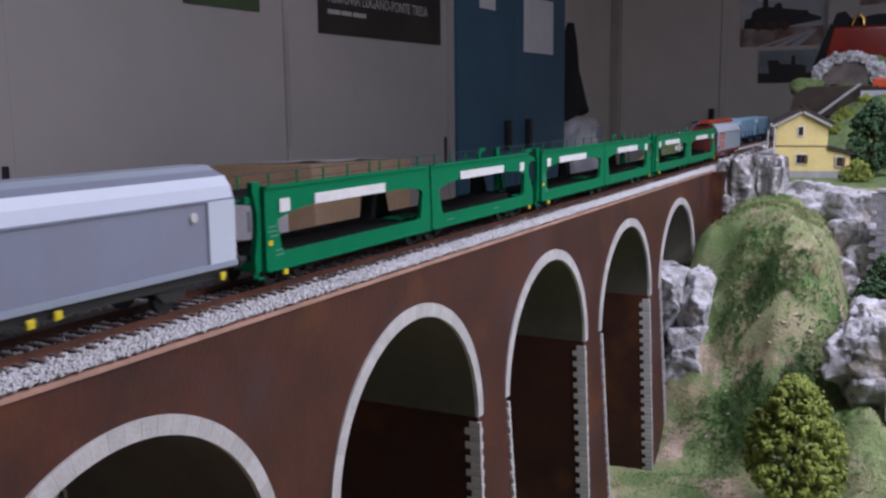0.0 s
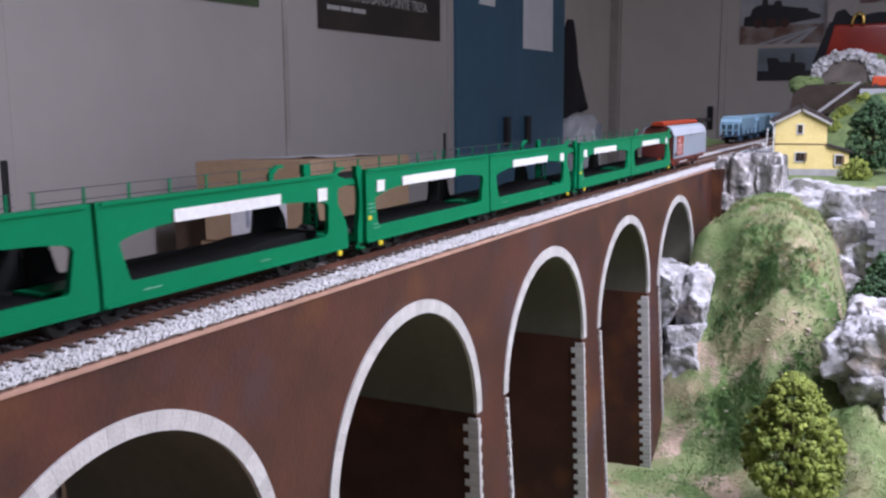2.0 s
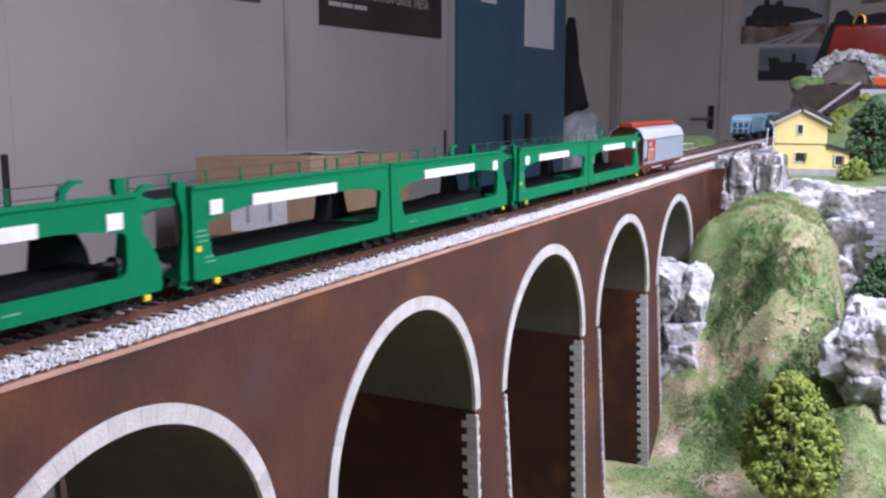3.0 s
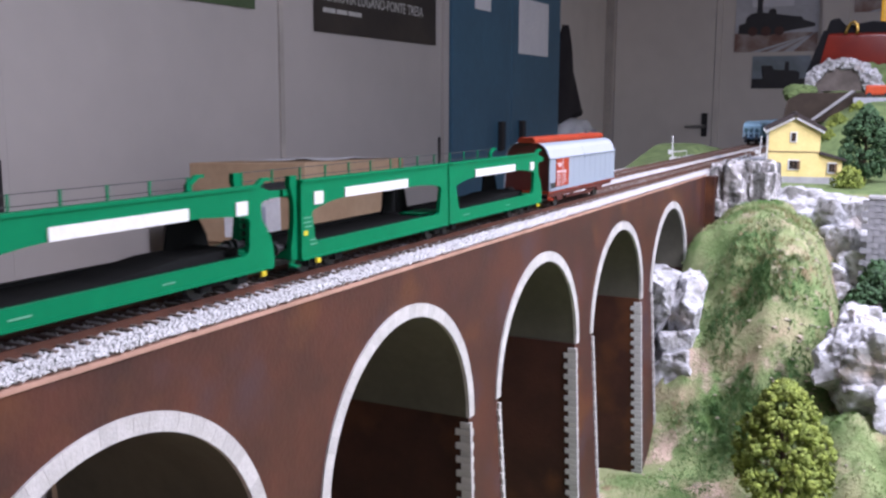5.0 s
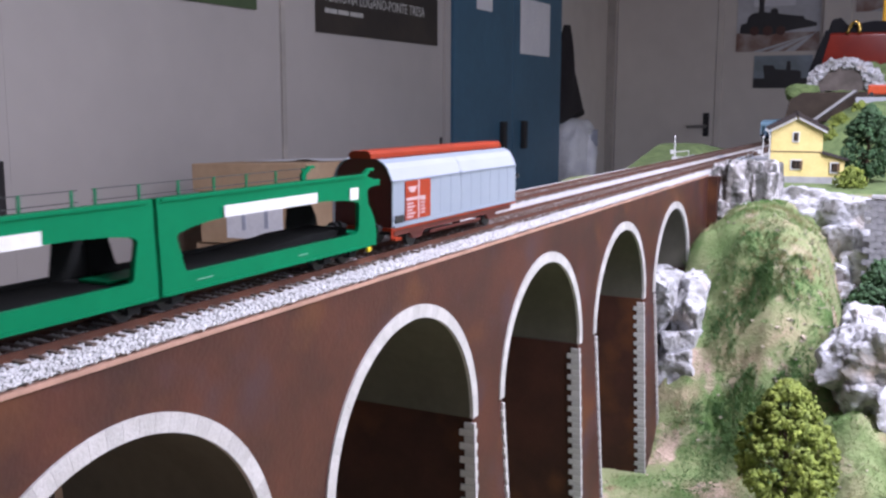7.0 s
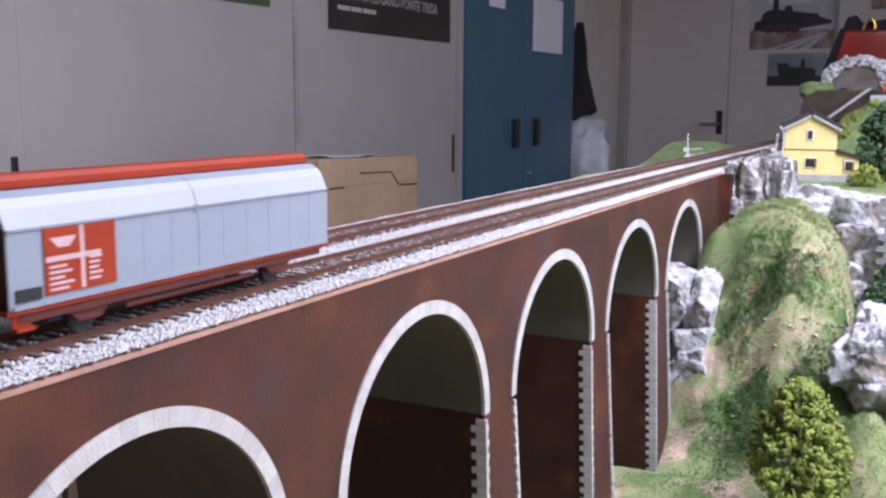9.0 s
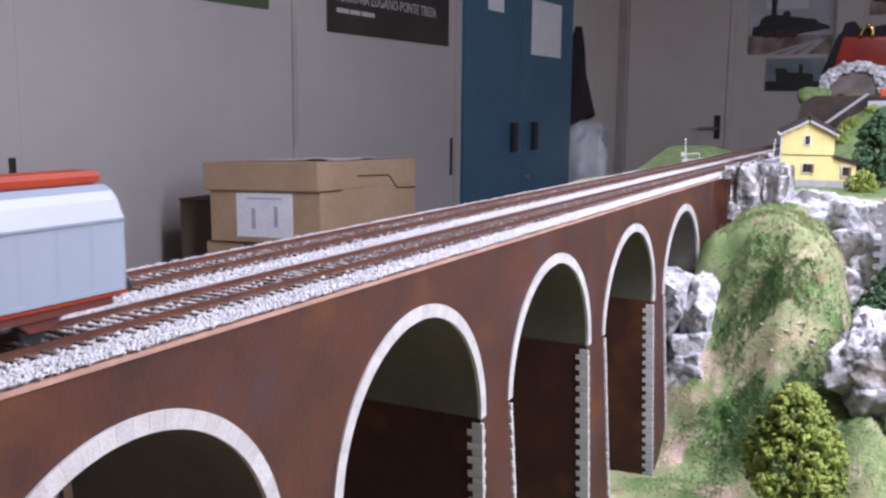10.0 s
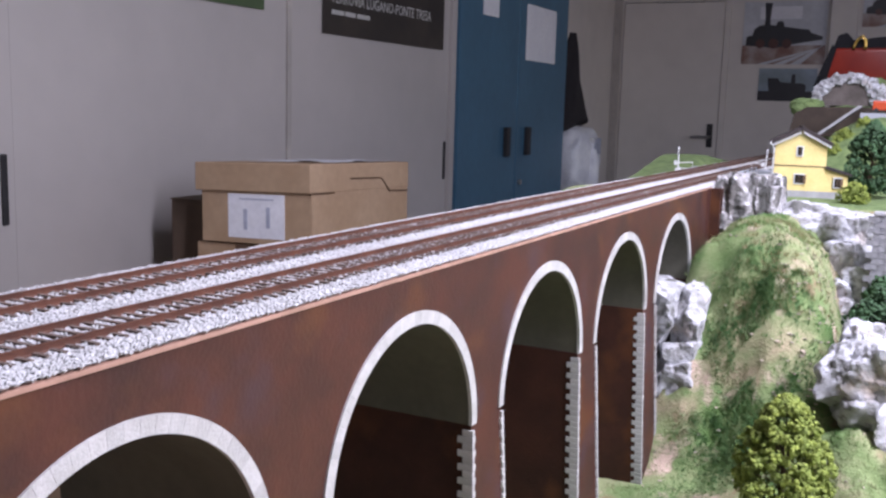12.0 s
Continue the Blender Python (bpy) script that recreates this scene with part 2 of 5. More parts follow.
thing("trim", boxes((XB + 0.005, XC + 0.012, 3.434, 3.474, 0, 2.3)), M_DOORWHITE, "cream end post of the cabinet row", "trim", kind="structure")

# blue steel cupboard
Y0c, Y1c = 3.49, 4.79
cup = empty("cupboard", pose((XB + XC) / 2, (Y0c + Y1c) / 2, 0), "tall blue enamelled steel cupboard with two closed doors", "cupboard")
hx, hy = (XC - XB) / 2, (Y1c - Y0c) / 2
part("body", boxes((-hx + 0.003, hx - 0.01, -hy, hy, 0.0, 2.0), bevel=0.004), M_BLUE, cup)
gap = 4.128 - (Y0c + Y1c) / 2
for a, b in ((-hy + 0.012, gap - 0.004), (gap + 0.004, hy - 0.012)):
    d = part("door", boxes((hx - 0.008, hx + 0.012, a, b, 0.06, 1.97), bevel=0.004), M_BLUE, cup)
    sy = gap - 0.13 if a < -0.1 else gap + 0.12
    part("handle", boxes((hx + 0.01, hx + 0.034, sy - 0.02, sy + 0.02, 1.055, 1.185), bevel=0.004), M_BLACK, d, "black recessed handle")
lock = bmesh.new()
tube(lock, [(hx + 0.01, gap + 0.05, 0.93), (hx + 0.026, gap + 0.05, 0.93)], 0.012, 10)
part("lock", lock, M_METAL, cup, "small steel lock")
thing("paper_notice", boxes((XC + 0.013, XC + 0.0145, 4.205, 4.595, 1.494, 1.748)), M_PAPER, "white paper notice taped on the blue cupboard", "notice")
thing("paper_notice", boxes((XC + 0.013, XC + 0.0145, 3.715, 3.878, 1.654, 1.76)), M_PAPER, "small white label on the blue cupboard", "notice")

# poster on the cabinet doors
po = empty("poster", pose(XC + 0.004, 2.945, 1.485), "black poster with pale printed lettering, taped to the cabinets", "poster")
part("sheet", boxes((0, 0.0015, -0.41, 0.425, 0.0, 0.6)), M_POSTER, po)


def text(name, body, size, m, mat, parent=None, squeeze=1.0):
    cu = bpy.data.curves.new(name, "FONT")
    cu.body, cu.size, cu.extrude = body, size, 0.0004
    cu.resolution_u = 2
    tmp = bpy.data.objects.new(name, cu)
    scene.collection.objects.link(tmp)
    me = bpy.data.meshes.new_from_object(tmp.evaluated_get(bpy.context.evaluated_depsgraph_get()))
    bpy.data.objects.remove(tmp)
    me.materials.append(mat)
    ob = new(name, me)
    ob.parent = parent
    ob.matrix_basis = m @ Matrix.Diagonal((squeeze, 1, 1, 1))
    return ob


FACE_X = Matrix(((0, 0, 1, 0), (1, 0, 0, 0), (0, 1, 0, 0), (0, 0, 0, 1)))   # writing that reads along +y on a face looking to +x
text("lettering", "FERROVIA LUGANO-PONTE TRESA", 0.05, Matrix.Translation((0.003, -0.36, 0.098)) @ FACE_X, M_SILVER, po, 0.86)
bars = bmesh.new()
for k, (a, b) in enumerate(((-0.36, -0.29), (-0.282, -0.22), (-0.21, -0.13))):
    box(bars, 0.0015, 0.003, a, b, 0.062, 0.076)
part("small_print", bars, M_SILVER, po, "small pale line of print")

# door and pictures at the far wall
dr = empty("door_1", pose(-1.3, YF, 0), "closed cream interior door with a steel lever handle", "door", kind="structure")
part("door_frame", boxes((-0.585, -0.525, -0.05, 0.0, 0, 2.12), (0.195, 0.232, -0.03, 0.0, 0, 2.12), (-0.525, 0.195, -0.04, 0.0, 2.05, 2.12)), M_WALL, dr)
leaf = part("door_leaf", boxes((-0.52, 0.19, -0.03, 0.004, 0.01, 2.045), bevel=0.003), M_WALL, dr)
hd = boxes((0.122, 0.162, -0.042, -0.03, 1.035, 1.2), bevel=0.004)
part("handle_plate", hd, M_BLACK, leaf, "dark handle plate")
lv = bmesh.new()
tube(lv, [(0.143, -0.03, 1.107), (0.143, -0.085, 1.107), (0.02, -0.09, 1.107)], 0.011, 8)
part("door_handle", lv, M_METAL, leaf, "steel lever handle")
thing("trim", boxes((XB + 0.002, XB + 0.06, YF - 0.06, YF - 0.002, 0, ZC)), M_TRIM, "grey pipe casing in the room corner", "trim", kind="structure")


# ---- the viaduct ----
CENTRES = [-0.16, 0.022, 0.2045, 0.3888, 0.5716, 0.7503, 0.9287]
ZS, R, RING = -0.0942, 0.0697, 0.0062
XBK, YEND, YSTART = -0.106, 1.09, -0.32
FOOT = -0.28
FALL = -0.0045      # the deck falls away slightly along the line


def fall(y):
    return FALL * (y - 0.3)


via = empty("viaduct", pose(0, 0, Z0), "brown painted model railway viaduct with white stone arch rings", "viaduct")


def crown(y0, ra=R, n=28):
    return [(y0 - ra * math.cos(math.pi * k / n), ZS + ra * math.sin(math.pi * k / n)) for k in range(n + 1)]


def sloped(z0, z1):
    return [(YSTART, z0 + fall(YSTART)), (YEND, z0 + fall(YEND)), (YEND, z1 + fall(YEND)), (YSTART, z1 + fall(YSTART))]


def spandrel():
    """Side faces, deck and end of the upper part, with the arches cut through."""
    bm = bmesh.new()
    top = -0.0005
    for x, flip in ((0.0, False), (XBK, True)):
        def quad(p):
            vs = [bm.verts.new((x, *q)) for q in p]
            bm.faces.new(vs[::-1] if flip else vs)
        ys = YSTART
        for yc in CENTRES:
            c = crown(yc)
            quad([(ys, ZS), (c[0][0], ZS), (c[0][0], top + fall(c[0][0])), (ys, top + fall(ys))])
            for a, b in zip(c, c[1:]):
                quad([a, b, (b[0], top + fall(b[0])), (a[0], top + fall(a[0]))])
            ys = c[-1][0]
        quad([(ys, ZS), (YEND, ZS), (YEND, top + fall(YEND)), (ys, top + fall(ys))])
    prism(bm, sloped(-0.004, top - 0.0002), "x", XBK + 0.001, -0.001)
    for y in (YSTART, YEND):
        f = bm.faces.new([bm.verts.new(p) for p in ((0, y, ZS), (XBK, y, ZS), (XBK, y, top + fall(y)), (0, y, top + fall(y)))])
    ys = YSTART
    for yc in CENTRES + [None]:
        ye = yc - R if yc is not None else YEND
        bm.faces.new([bm.verts.new(p) for p in ((0, ys, ZS), (XBK, ys, ZS), (XBK, ye, ZS), (0, ye, ZS))])
        if yc is not None:
            ys = yc + R
    return bm


part("spandrel_wall", spandrel(), M_BROWN, via, "brown painted spandrel wall")
for yc in CENTRES:
    lin = bmesh.new()
    c = crown(yc)
    A = [lin.verts.new((0, *q)) for q in c]
    B = [lin.verts.new((XBK, *q)) for q in c]
    for k in range(len(c) - 1):
        lin.faces.new((A[k], B[k], B[k + 1], A[k + 1]))
    part("arch_lining", lin, M_SOFFIT, via, "grey lined arch soffit", smooth=True)
strip = bmesh.new()
prism(strip, sloped(-0.0007, 0.0008), "x", -0.0022, 0.0007)
part("deck_edge", strip, M_EDGE, via, "thin bare plywood edge strip")

# battered piers with toothed white corner stones
HW0, HW1, XO = (0.1805 - 2 * R) / 2, 0.0262, 0.0075


def pier_mesh():
    bm = bmesh.new()
    t = [bm.verts.new(p) for p in ((-0.0004, -HW0, ZS), (-0.0004, HW0, ZS), (XBK + 0.0004, HW0, ZS), (XBK + 0.0004, -HW0, ZS))]
    k = (ZS - FOOT) / (ZS + 0.245)
    hw, xo = HW0 + (HW1 - HW0) * k, XO * k
    b = [bm.verts.new(p) for p in ((xo, -hw, FOOT), (xo, hw, FOOT), (XBK - xo, hw, FOOT), (XBK - xo, -hw, FOOT))]
    for i in range(4):
        bm.faces.new((t[i], b[i], b[(i + 1) % 4], t[(i + 1) % 4]))
    bm.faces.new(t)
    bm.faces.new(b[::-1])
    bmesh.ops.recalc_face_normals(bm, faces=bm.faces[:])
    # fronts keep the face colour, reveals get the brown with shade painted in
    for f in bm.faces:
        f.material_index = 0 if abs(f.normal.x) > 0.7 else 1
    return mesh_of("pier", bm, [M_BROWN, M_PIER_SHADE])


PIER = pier_mesh()
COURSE = 0.0039


def quoin_mesh(front, depth):
    bm = bmesh.new()
    box(bm, -depth, 0.0011, -front, 0.0008, -COURSE * 0.47, COURSE * 0.47)
    return mesh_of("corner_stone", bm, M_STONE)


LONG, SHORT = quoin_mesh(0.0031, 0.0082), quoin_mesh(0.0017, 0.0052)
for i, (ya, yb) in enumerate(zip(CENTRES, CENTRES[1:])):
    yc = (ya + yb) / 2
    pr = shared("pier", PIER, via, pose(0, yc, 0), "battered brown pier with reveals darkened for shade")
    if i < 2:
        continue
    for side in (-1, 1):
        for c in range(44):
            z = ZS - 0.003 - (c + 0.5) * COURSE
            k = (ZS - z) / (ZS + 0.245)
            if z < -0.262:
                break
            m = Matrix.Translation((XO * k, side * (HW0 + (HW1 - HW0) * k), z))
            if side < 0:
                m = m @ Matrix.Diagonal((1, -1, 1, 1))
            shared("corner_stone", LONG if c % 2 else SHORT, pr, m)
# the last springing, on the rock, wholly in the shade-darkened brown
y = CENTRES[-1] + R + 0.02
part("pier", boxes((XBK, -0.0004, -0.02, YEND - y, FOOT, ZS)), M_PIER_SHADE, via, m=pose(0, y, 0))


# projecting block that closes the face at the abutment, its shade painted into the brown
part("end_pilaster", boxes((-0.004, 0.0105, YEND - 0.001, YEND + 0.03, -0.068, -0.0045), bevel=0.0006), M_PIER_SHADE, via, "brown end pilaster darkened for shade")


# white arch rings, stone by stone
def voussoir(i, a, b, k, n):
    bm = bmesh.new()
    e = (b - a) * 0.008
    pts = []
    for ang in (a + e, (a + b) / 2, b - e):
        pts.append((-R * math.cos(ang) * 0.995, ZS + R * math.sin(ang) * 0.995))
    for ang in (b - e, (a + b) / 2, a + e):
        ro = R + RING
        pts.append((-ro * math.cos(ang), ZS + ro * math.sin(ang)))
    prism(bm, pts, "x", -0.0012, 0.0009)
    return mesh_of("arch_stone", bm, M_STONE)


NV = 34
VS = [voussoir(0, math.pi * k / NV, math.pi * (k + 1) / NV, k, NV) for k in range(NV)]
for yc in CENTRES[2:]:
    ring = empty("arch_ring", Matrix.Identity(4), "", "")
    ring.parent = via
    ring.matrix_basis = pose(0, yc, 0)
    for me in VS:
        shared("arch_stone", me, ring, Matrix.Identity(4))

# ---- ballast and track ----
YT = 3.3


def deck_height(x, y):
    d = min(abs(x + 0.0255), abs(x + 0.0745))
    lift = 0.0032 if d < 0.02 else 0.0032 - 0.0017 * min(1, (d - 0.02) / 0.008)
    return fall(y) + lift + 0.0005 * noise.noise(Vector((x * 300, y * 300, 0)))


bed = bmesh.new()
grid_sheet(bed, np.linspace(XBK + 0.001, 0.0, 22), np.linspace(YSTART, YT, 300), deck_height)
prism(bed, sloped(-0.0004, 0.0004), "x", XBK + 0.001, -0.0002)
prism(bed, [(YEND, -0.012), (1.34, -0.012), (1.34, 0.0004 + fall(1.34)), (YEND, 0.0004 + fall(YEND))], "x", XBK + 0.001, -0.0002)
bal = thing("ballast", bed, M_BED, "bed of white granite model ballast under two tracks", "ballast", kind="stuff", m=pose(0, 0, Z0), smooth=True)


def stones():
    """Loose ballast grains: small uneven lumps, densest where the camera is near."""
    rng = random.Random(5)
    verts, faces = [], []
    count = 0
    while count < 50000:
        y = 0.08 + 1.06 * rng.random() ** 1.5
        x = rng.uniform(XBK + 0.0005, 0.0006)
        inside = min(abs(x + 0.0255), abs(x + 0.0745))
        if inside < 0.0155:
            ph = ((y - 0.0012) / 0.006) % 1.0
            if ph < 0.36 or ph > 0.98 or rng.random() < 0.1:
                continue
        if abs(inside - 0.00925) < 0.0007:
            continue
        s = rng.uniform(0.0005, 0.00105)
        z = deck_height(x, y) + s * 0.25
        if inside < 0.0155:
            z -= 0.0001
        a0 = rng.random() * 6.28
        c = len(verts)
        for k in range(4):
            a = a0 + k * 1.571 + rng.uniform(-0.4, 0.4)
            verts.append((x + s * math.cos(a), y + s * math.sin(a), z + rng.uniform(-0.3, 0.3) * s))
        verts.append((x + rng.uniform(-.3, .3) * s, y + rng.uniform(-.3, .3) * s, z + s * rng.uniform(0.6, 1.0)))
        verts.append((x, y, z - s))
        for k in range(4):
            faces.append((c + k, c + (k + 1) % 4, c + 4))
            faces.append((c + (k + 1) % 4, c + k, c + 5))
        count += 1
    me = bpy.data.meshes.new("ballast_stones")
    me.from_pydata(verts, [], faces)
    me.materials.append(M_BALLAST)
    ob = new("ballast_stones", me)
    ob.parent = bal
    return tagged(ob, "white and grey ballast grains", kind="stuff")


stones()
SLP = 0.006
sl = bmesh.new()
box(sl, -0.0158, 0.0158, -0.0009, 0.0009, 0.0012, 0.0042)
SLEEPER = mesh_of("sleeper", sl, M_SLEEPER)


def track(x, label):
    ob = empty("track", pose(x, 0, Z0 + fall(0), math.degrees(math.atan(FALL))), label, "track", "double track")
    for s in (-1, 1):
        bm = bmesh.new()
        prism(bm, [(-0.0008, 0.0034), (0.0008, 0.0034), (0.0008, 0.0037), (0.0003, 0.0041), (0.0003, 0.0054), (0.0005, 0.0056), (0.0005, 0.0062),
                   (-0.0005, 0.0062), (-0.0005, 0.0056), (-0.0003, 0.0054), (-0.0003, 0.0041), (-0.0008, 0.0037)], "y", YSTART, YT)
        part("rail", bm, M_RAIL, ob, m=pose(s * 0.0093, 0, 0))
    n0 = int(0.1 / SLP)
    for k in range(n0, n0 + 148):
        shared("sleeper", SLEEPER, ob, pose(0, (k + 0.2) * SLP, 0))
    rest = bmesh.new()
    for k in list(range(-40, n0)) + list(range(n0 + 148, int(YT / SLP))):
        y = (k + 0.2) * SLP
        box(rest, -0.0148, 0.0148, y - 0.0009, y + 0.0009, 0.0012, 0.0042)
    tagged(part("sleeper_rest", rest, M_SLEEPER, ob), kind="stuff")
    return ob


track(-0.0255, "straight model track with rusty brown rails, nearer the parapet edge")
track(-0.0745, "straight model track with rusty brown rails on the far side")


# ---- landscape ----
def smooth(t):
    t = max(0.0, min(1.0, t))
    return t * t * (3 - 2 * t)


def ground_z(x, y):
    y0 = 0.815 - 0.5 * min(max(x, 0.0), 0.1)
    z = -0.252 + 0.222 * smooth((y - y0) / 0.225)
    if x < 0.004:
        k = smooth((0.004 - x) / 0.03)
        late = -0.252 + 0.222 * smooth((y - 0.99) / 0.12)
        z = z * (1 - k) + late * k
    if x > 0.1 and y < 1.2:
        k = smooth((x - 0.122) / 0.06)
        low = -0.252 + 0.082 * smooth((y - 0.69) / 0.15) + 0.03 * smooth((y - 0.95) / 0.08)
        z = z * (1 - k) + (low + (-0.03 - low) * smooth((y - 1.045) / 0.06)) * k
    if 0.9 < y < 1.15 and x > -0.03:
        z -= 0.034 * smooth((x + 0.03) / 0.03) * min(1.0, ((x - 0.065) / 0.06) ** 2) * smooth((y - 0.9) / 0.1) * (1 - smooth((y - 1.1) / 0.05))
    if -0.14 < x < 0.02 and y > 1.08:
        z = max(z, -0.006 + fall(y)) if y > 1.12 else z
    # bank beyond the tracks
    if x < -0.115 and y > 1.05:
        out = smooth((-0.115 - x) / 0.1)
        z = -0.004 + fall(y) - 0.02 * out * (1 - smooth((y - 1.4) / 0.3)) + (0.019 * smooth((y - 1.42) / 0.38) - 0.06 * smooth((y - 1.65) / 0.7)) * smooth((-0.115 - x) / 0.03)
    # rising ground behind the house
    if x > 0.0 and y > 1.3:
        z += 0.06 * smooth((y - 1.38) / 0.24) * smooth((x - 0.035) / 0.045) + 0.05 * smooth((y - 1.4) / 0.28) * smooth((x - 0.03) / 0.12)
    if x > 0.02:
        z += 0.006 * smooth((y - 1.17) / 0.06) * smooth((x - 0.02) / 0.015)
    z -= 0.014 * math.exp(-((x - 0.07) / 0.03) ** 2 - ((y - 0.865) / 0.05) ** 2)
    n = fbm(x, y, 0.3, 14, 4)
    steep = smooth((z + 0.25) / 0.05) * smooth((-0.03 - z) / 0.05)
    calm = 0.25 if y > 1.1 else 1.0
    lumps = 0.011 * steep * fbm(x, y, 5, 44, 3) + 0.006 * max(0.0, fbm(x, y, 8, 26, 2)) * smooth((y - 0.6) / 0.2)
    return z + (n * (0.004 + 0.017 * steep) + lumps) * calm


M_GROUND = material("grass_mat_ground", (0.155, 0.25, 0.085), 0.95, second=(0.37, 0.32, 0.2), scale=21, mix=0.3, bump=0.7, bump_scale=420, fine=160)
M_GRASS = island_tint(material("grass_fibres", (0.155, 0.28, 0.085), 0.85, second=(0.42, 0.36, 0.23), scale=30, mix=0.38), 0.38)
M_ROCK = material("white_grey_rock", (0.56, 0.57, 0.61), 0.85, second=(0.3, 0.3, 0.3), scale=55, mix=0.5, bump=0.9, bump_scale=190, fine=260)
M_ROCKD = material("grey_rock", (0.46, 0.45, 0.46), 0.85, second=(0.2, 0.19, 0.18), scale=60, mix=0.5, bump=0.9, bump_scale=200, fine=260)
M_LEAF = island_tint(material("light_green_leaves", (0.23, 0.28, 0.05), 0.8, second=(0.13, 0.18, 0.035), scale=90, mix=0.4), 0.3)
M_LEAFD = island_tint(material("dark_green_leaves", (0.05, 0.11, 0.045), 0.8, second=(0.025, 0.06, 0.025), scale=70, mix=0.4), 0.35)
M_BARK = material("brown_bark", (0.08, 0.05, 0.03), 0.9, scale=200)


def patches(mat, colour, scale, low, high, seed, squash=1.0):
    """Lays irregular patches of another colour over a material."""
    nt = mat.node_tree
    b = nt.nodes["Principled BSDF"]
    src = b.inputs["Base Color"].links[0].from_socket
    geo = nt.nodes.new("ShaderNodeNewGeometry")
    shift = nt.nodes.new("ShaderNodeVectorMath")
    shift.operation = "MULTIPLY_ADD"
    shift.inputs[1].default_value = (1, 1, squash)
    shift.inputs[2].default_value = (seed, seed * 2, 0)
    nt.links.new(geo.outputs["Position"], shift.inputs[0])
    t = nt.nodes.new("ShaderNodeTexNoise")
    t.inputs["Scale"].default_value, t.inputs["Detail"].default_value = scale, 5
    nt.links.new(shift.outputs[0], t.inputs["Vector"])
    mr = nt.nodes.new("ShaderNodeMapRange")
    mr.inputs[1].default_value, mr.inputs[2].default_value = low, high
    nt.links.new(t.outputs[0], mr.inputs[0])
    mx = nt.nodes.new("ShaderNodeMix")
    mx.data_type = "RGBA"
    mx.inputs[7].default_value = (*colour, 1)
    nt.links.new(mr.outputs[0], mx.inputs[0])
    nt.links.new(src, mx.inputs[6])
    nt.links.new(mx.outputs[2], b.inputs["Base Color"])


patches(M_BROWN, (0.13, 0.05, 0.02), 15, 0.54, 0.74, 2.0)
patches(M_BROWN, (0.06, 0.03, 0.032), 21, 0.56, 0.7, 11.0)
patches(M_PIER_SHADE, (0.11, 0.042, 0.016), 18, 0.55, 0.75, 4.0)
for m in (M_GROUND, M_GRASS):
    patches(m, (0.1, 0.18, 0.05), 11, 0.5, 0.62, 4.3)
for m in (M_GROUND, M_GRASS):
    patches(m, (0.36, 0.29, 0.19), 13, 0.53, 0.66, 9.0)
patches(M_GROUND, (0.5, 0.38, 0.3), 24, 0.55, 0.64, 7.0)
patches(M_GROUND, (0.27, 0.2, 0.12), 38, 0.62, 0.7, 3.0)
patches(M_ROCK, (0.13, 0.13, 0.12), 42, 0.58, 0.66, 1.0)
patches(M_ROCK, (0.46, 0.38, 0.32), 22, 0.6, 0.72, 6.0)
patches(M_ROCK, (0.24, 0.235, 0.23), 130, 0.57, 0.63, 3.3)
patches(M_ROCKD, (0.62, 0.62, 0.64), 120, 0.55, 0.62, 2.2)
patches(M_ROCKD, (0.1, 0.1, 0.095), 90, 0.47, 0.56, 8.0, 0.22)
patches(M_GRASS, (0.1, 0.24, 0.06), 9, 0.5, 0.6, 5.0)

gr = bmesh.new()
grid_sheet(gr, np.linspace(-0.2, 0.75, 190), np.linspace(0.3, 1.2, 190), ground_z)
thing("ground", gr, M_GROUND, "model landscape of grass mat and bare earth", "ground", kind="structure", m=pose(0, 0, Z0), smooth=True)
thing("baseboard", boxes((-0.31, 0.76, -0.5, 3.4, -0.34, -0.285)), M_CARD, "wooden baseboard table of the model railway", "baseboard", kind="structure", m=pose(0, 0, Z0))
legs = bmesh.new()
for lx in (-0.25, 0.7):
    for ly in (-0.4, 1.5, 3.3):
        box(legs, lx - 0.03, lx + 0.03, ly - 0.03, ly + 0.03, -Z0, -0.34)
thing("table_frame", legs, M_CARD, "wooden legs under the railway baseboard", "table", kind="structure", m=pose(0, 0, Z0))


M_MOSS = material("bright_moss", (0.17, 0.24, 0.09), 0.95, second=(0.1, 0.15, 0.055), scale=60, mix=0.5, bump=0.8, bump_scale=380)
gb = bmesh.new()
grid_sheet(gb, np.linspace(-0.2, 0.75, 150), np.linspace(1.2, 3.3, 260), ground_z)
thing("grass_bank", gb, M_MOSS, "bright green grass mat beyond the viaduct", "ground", kind="structure", m=pose(0, 0, Z0), smooth=True)


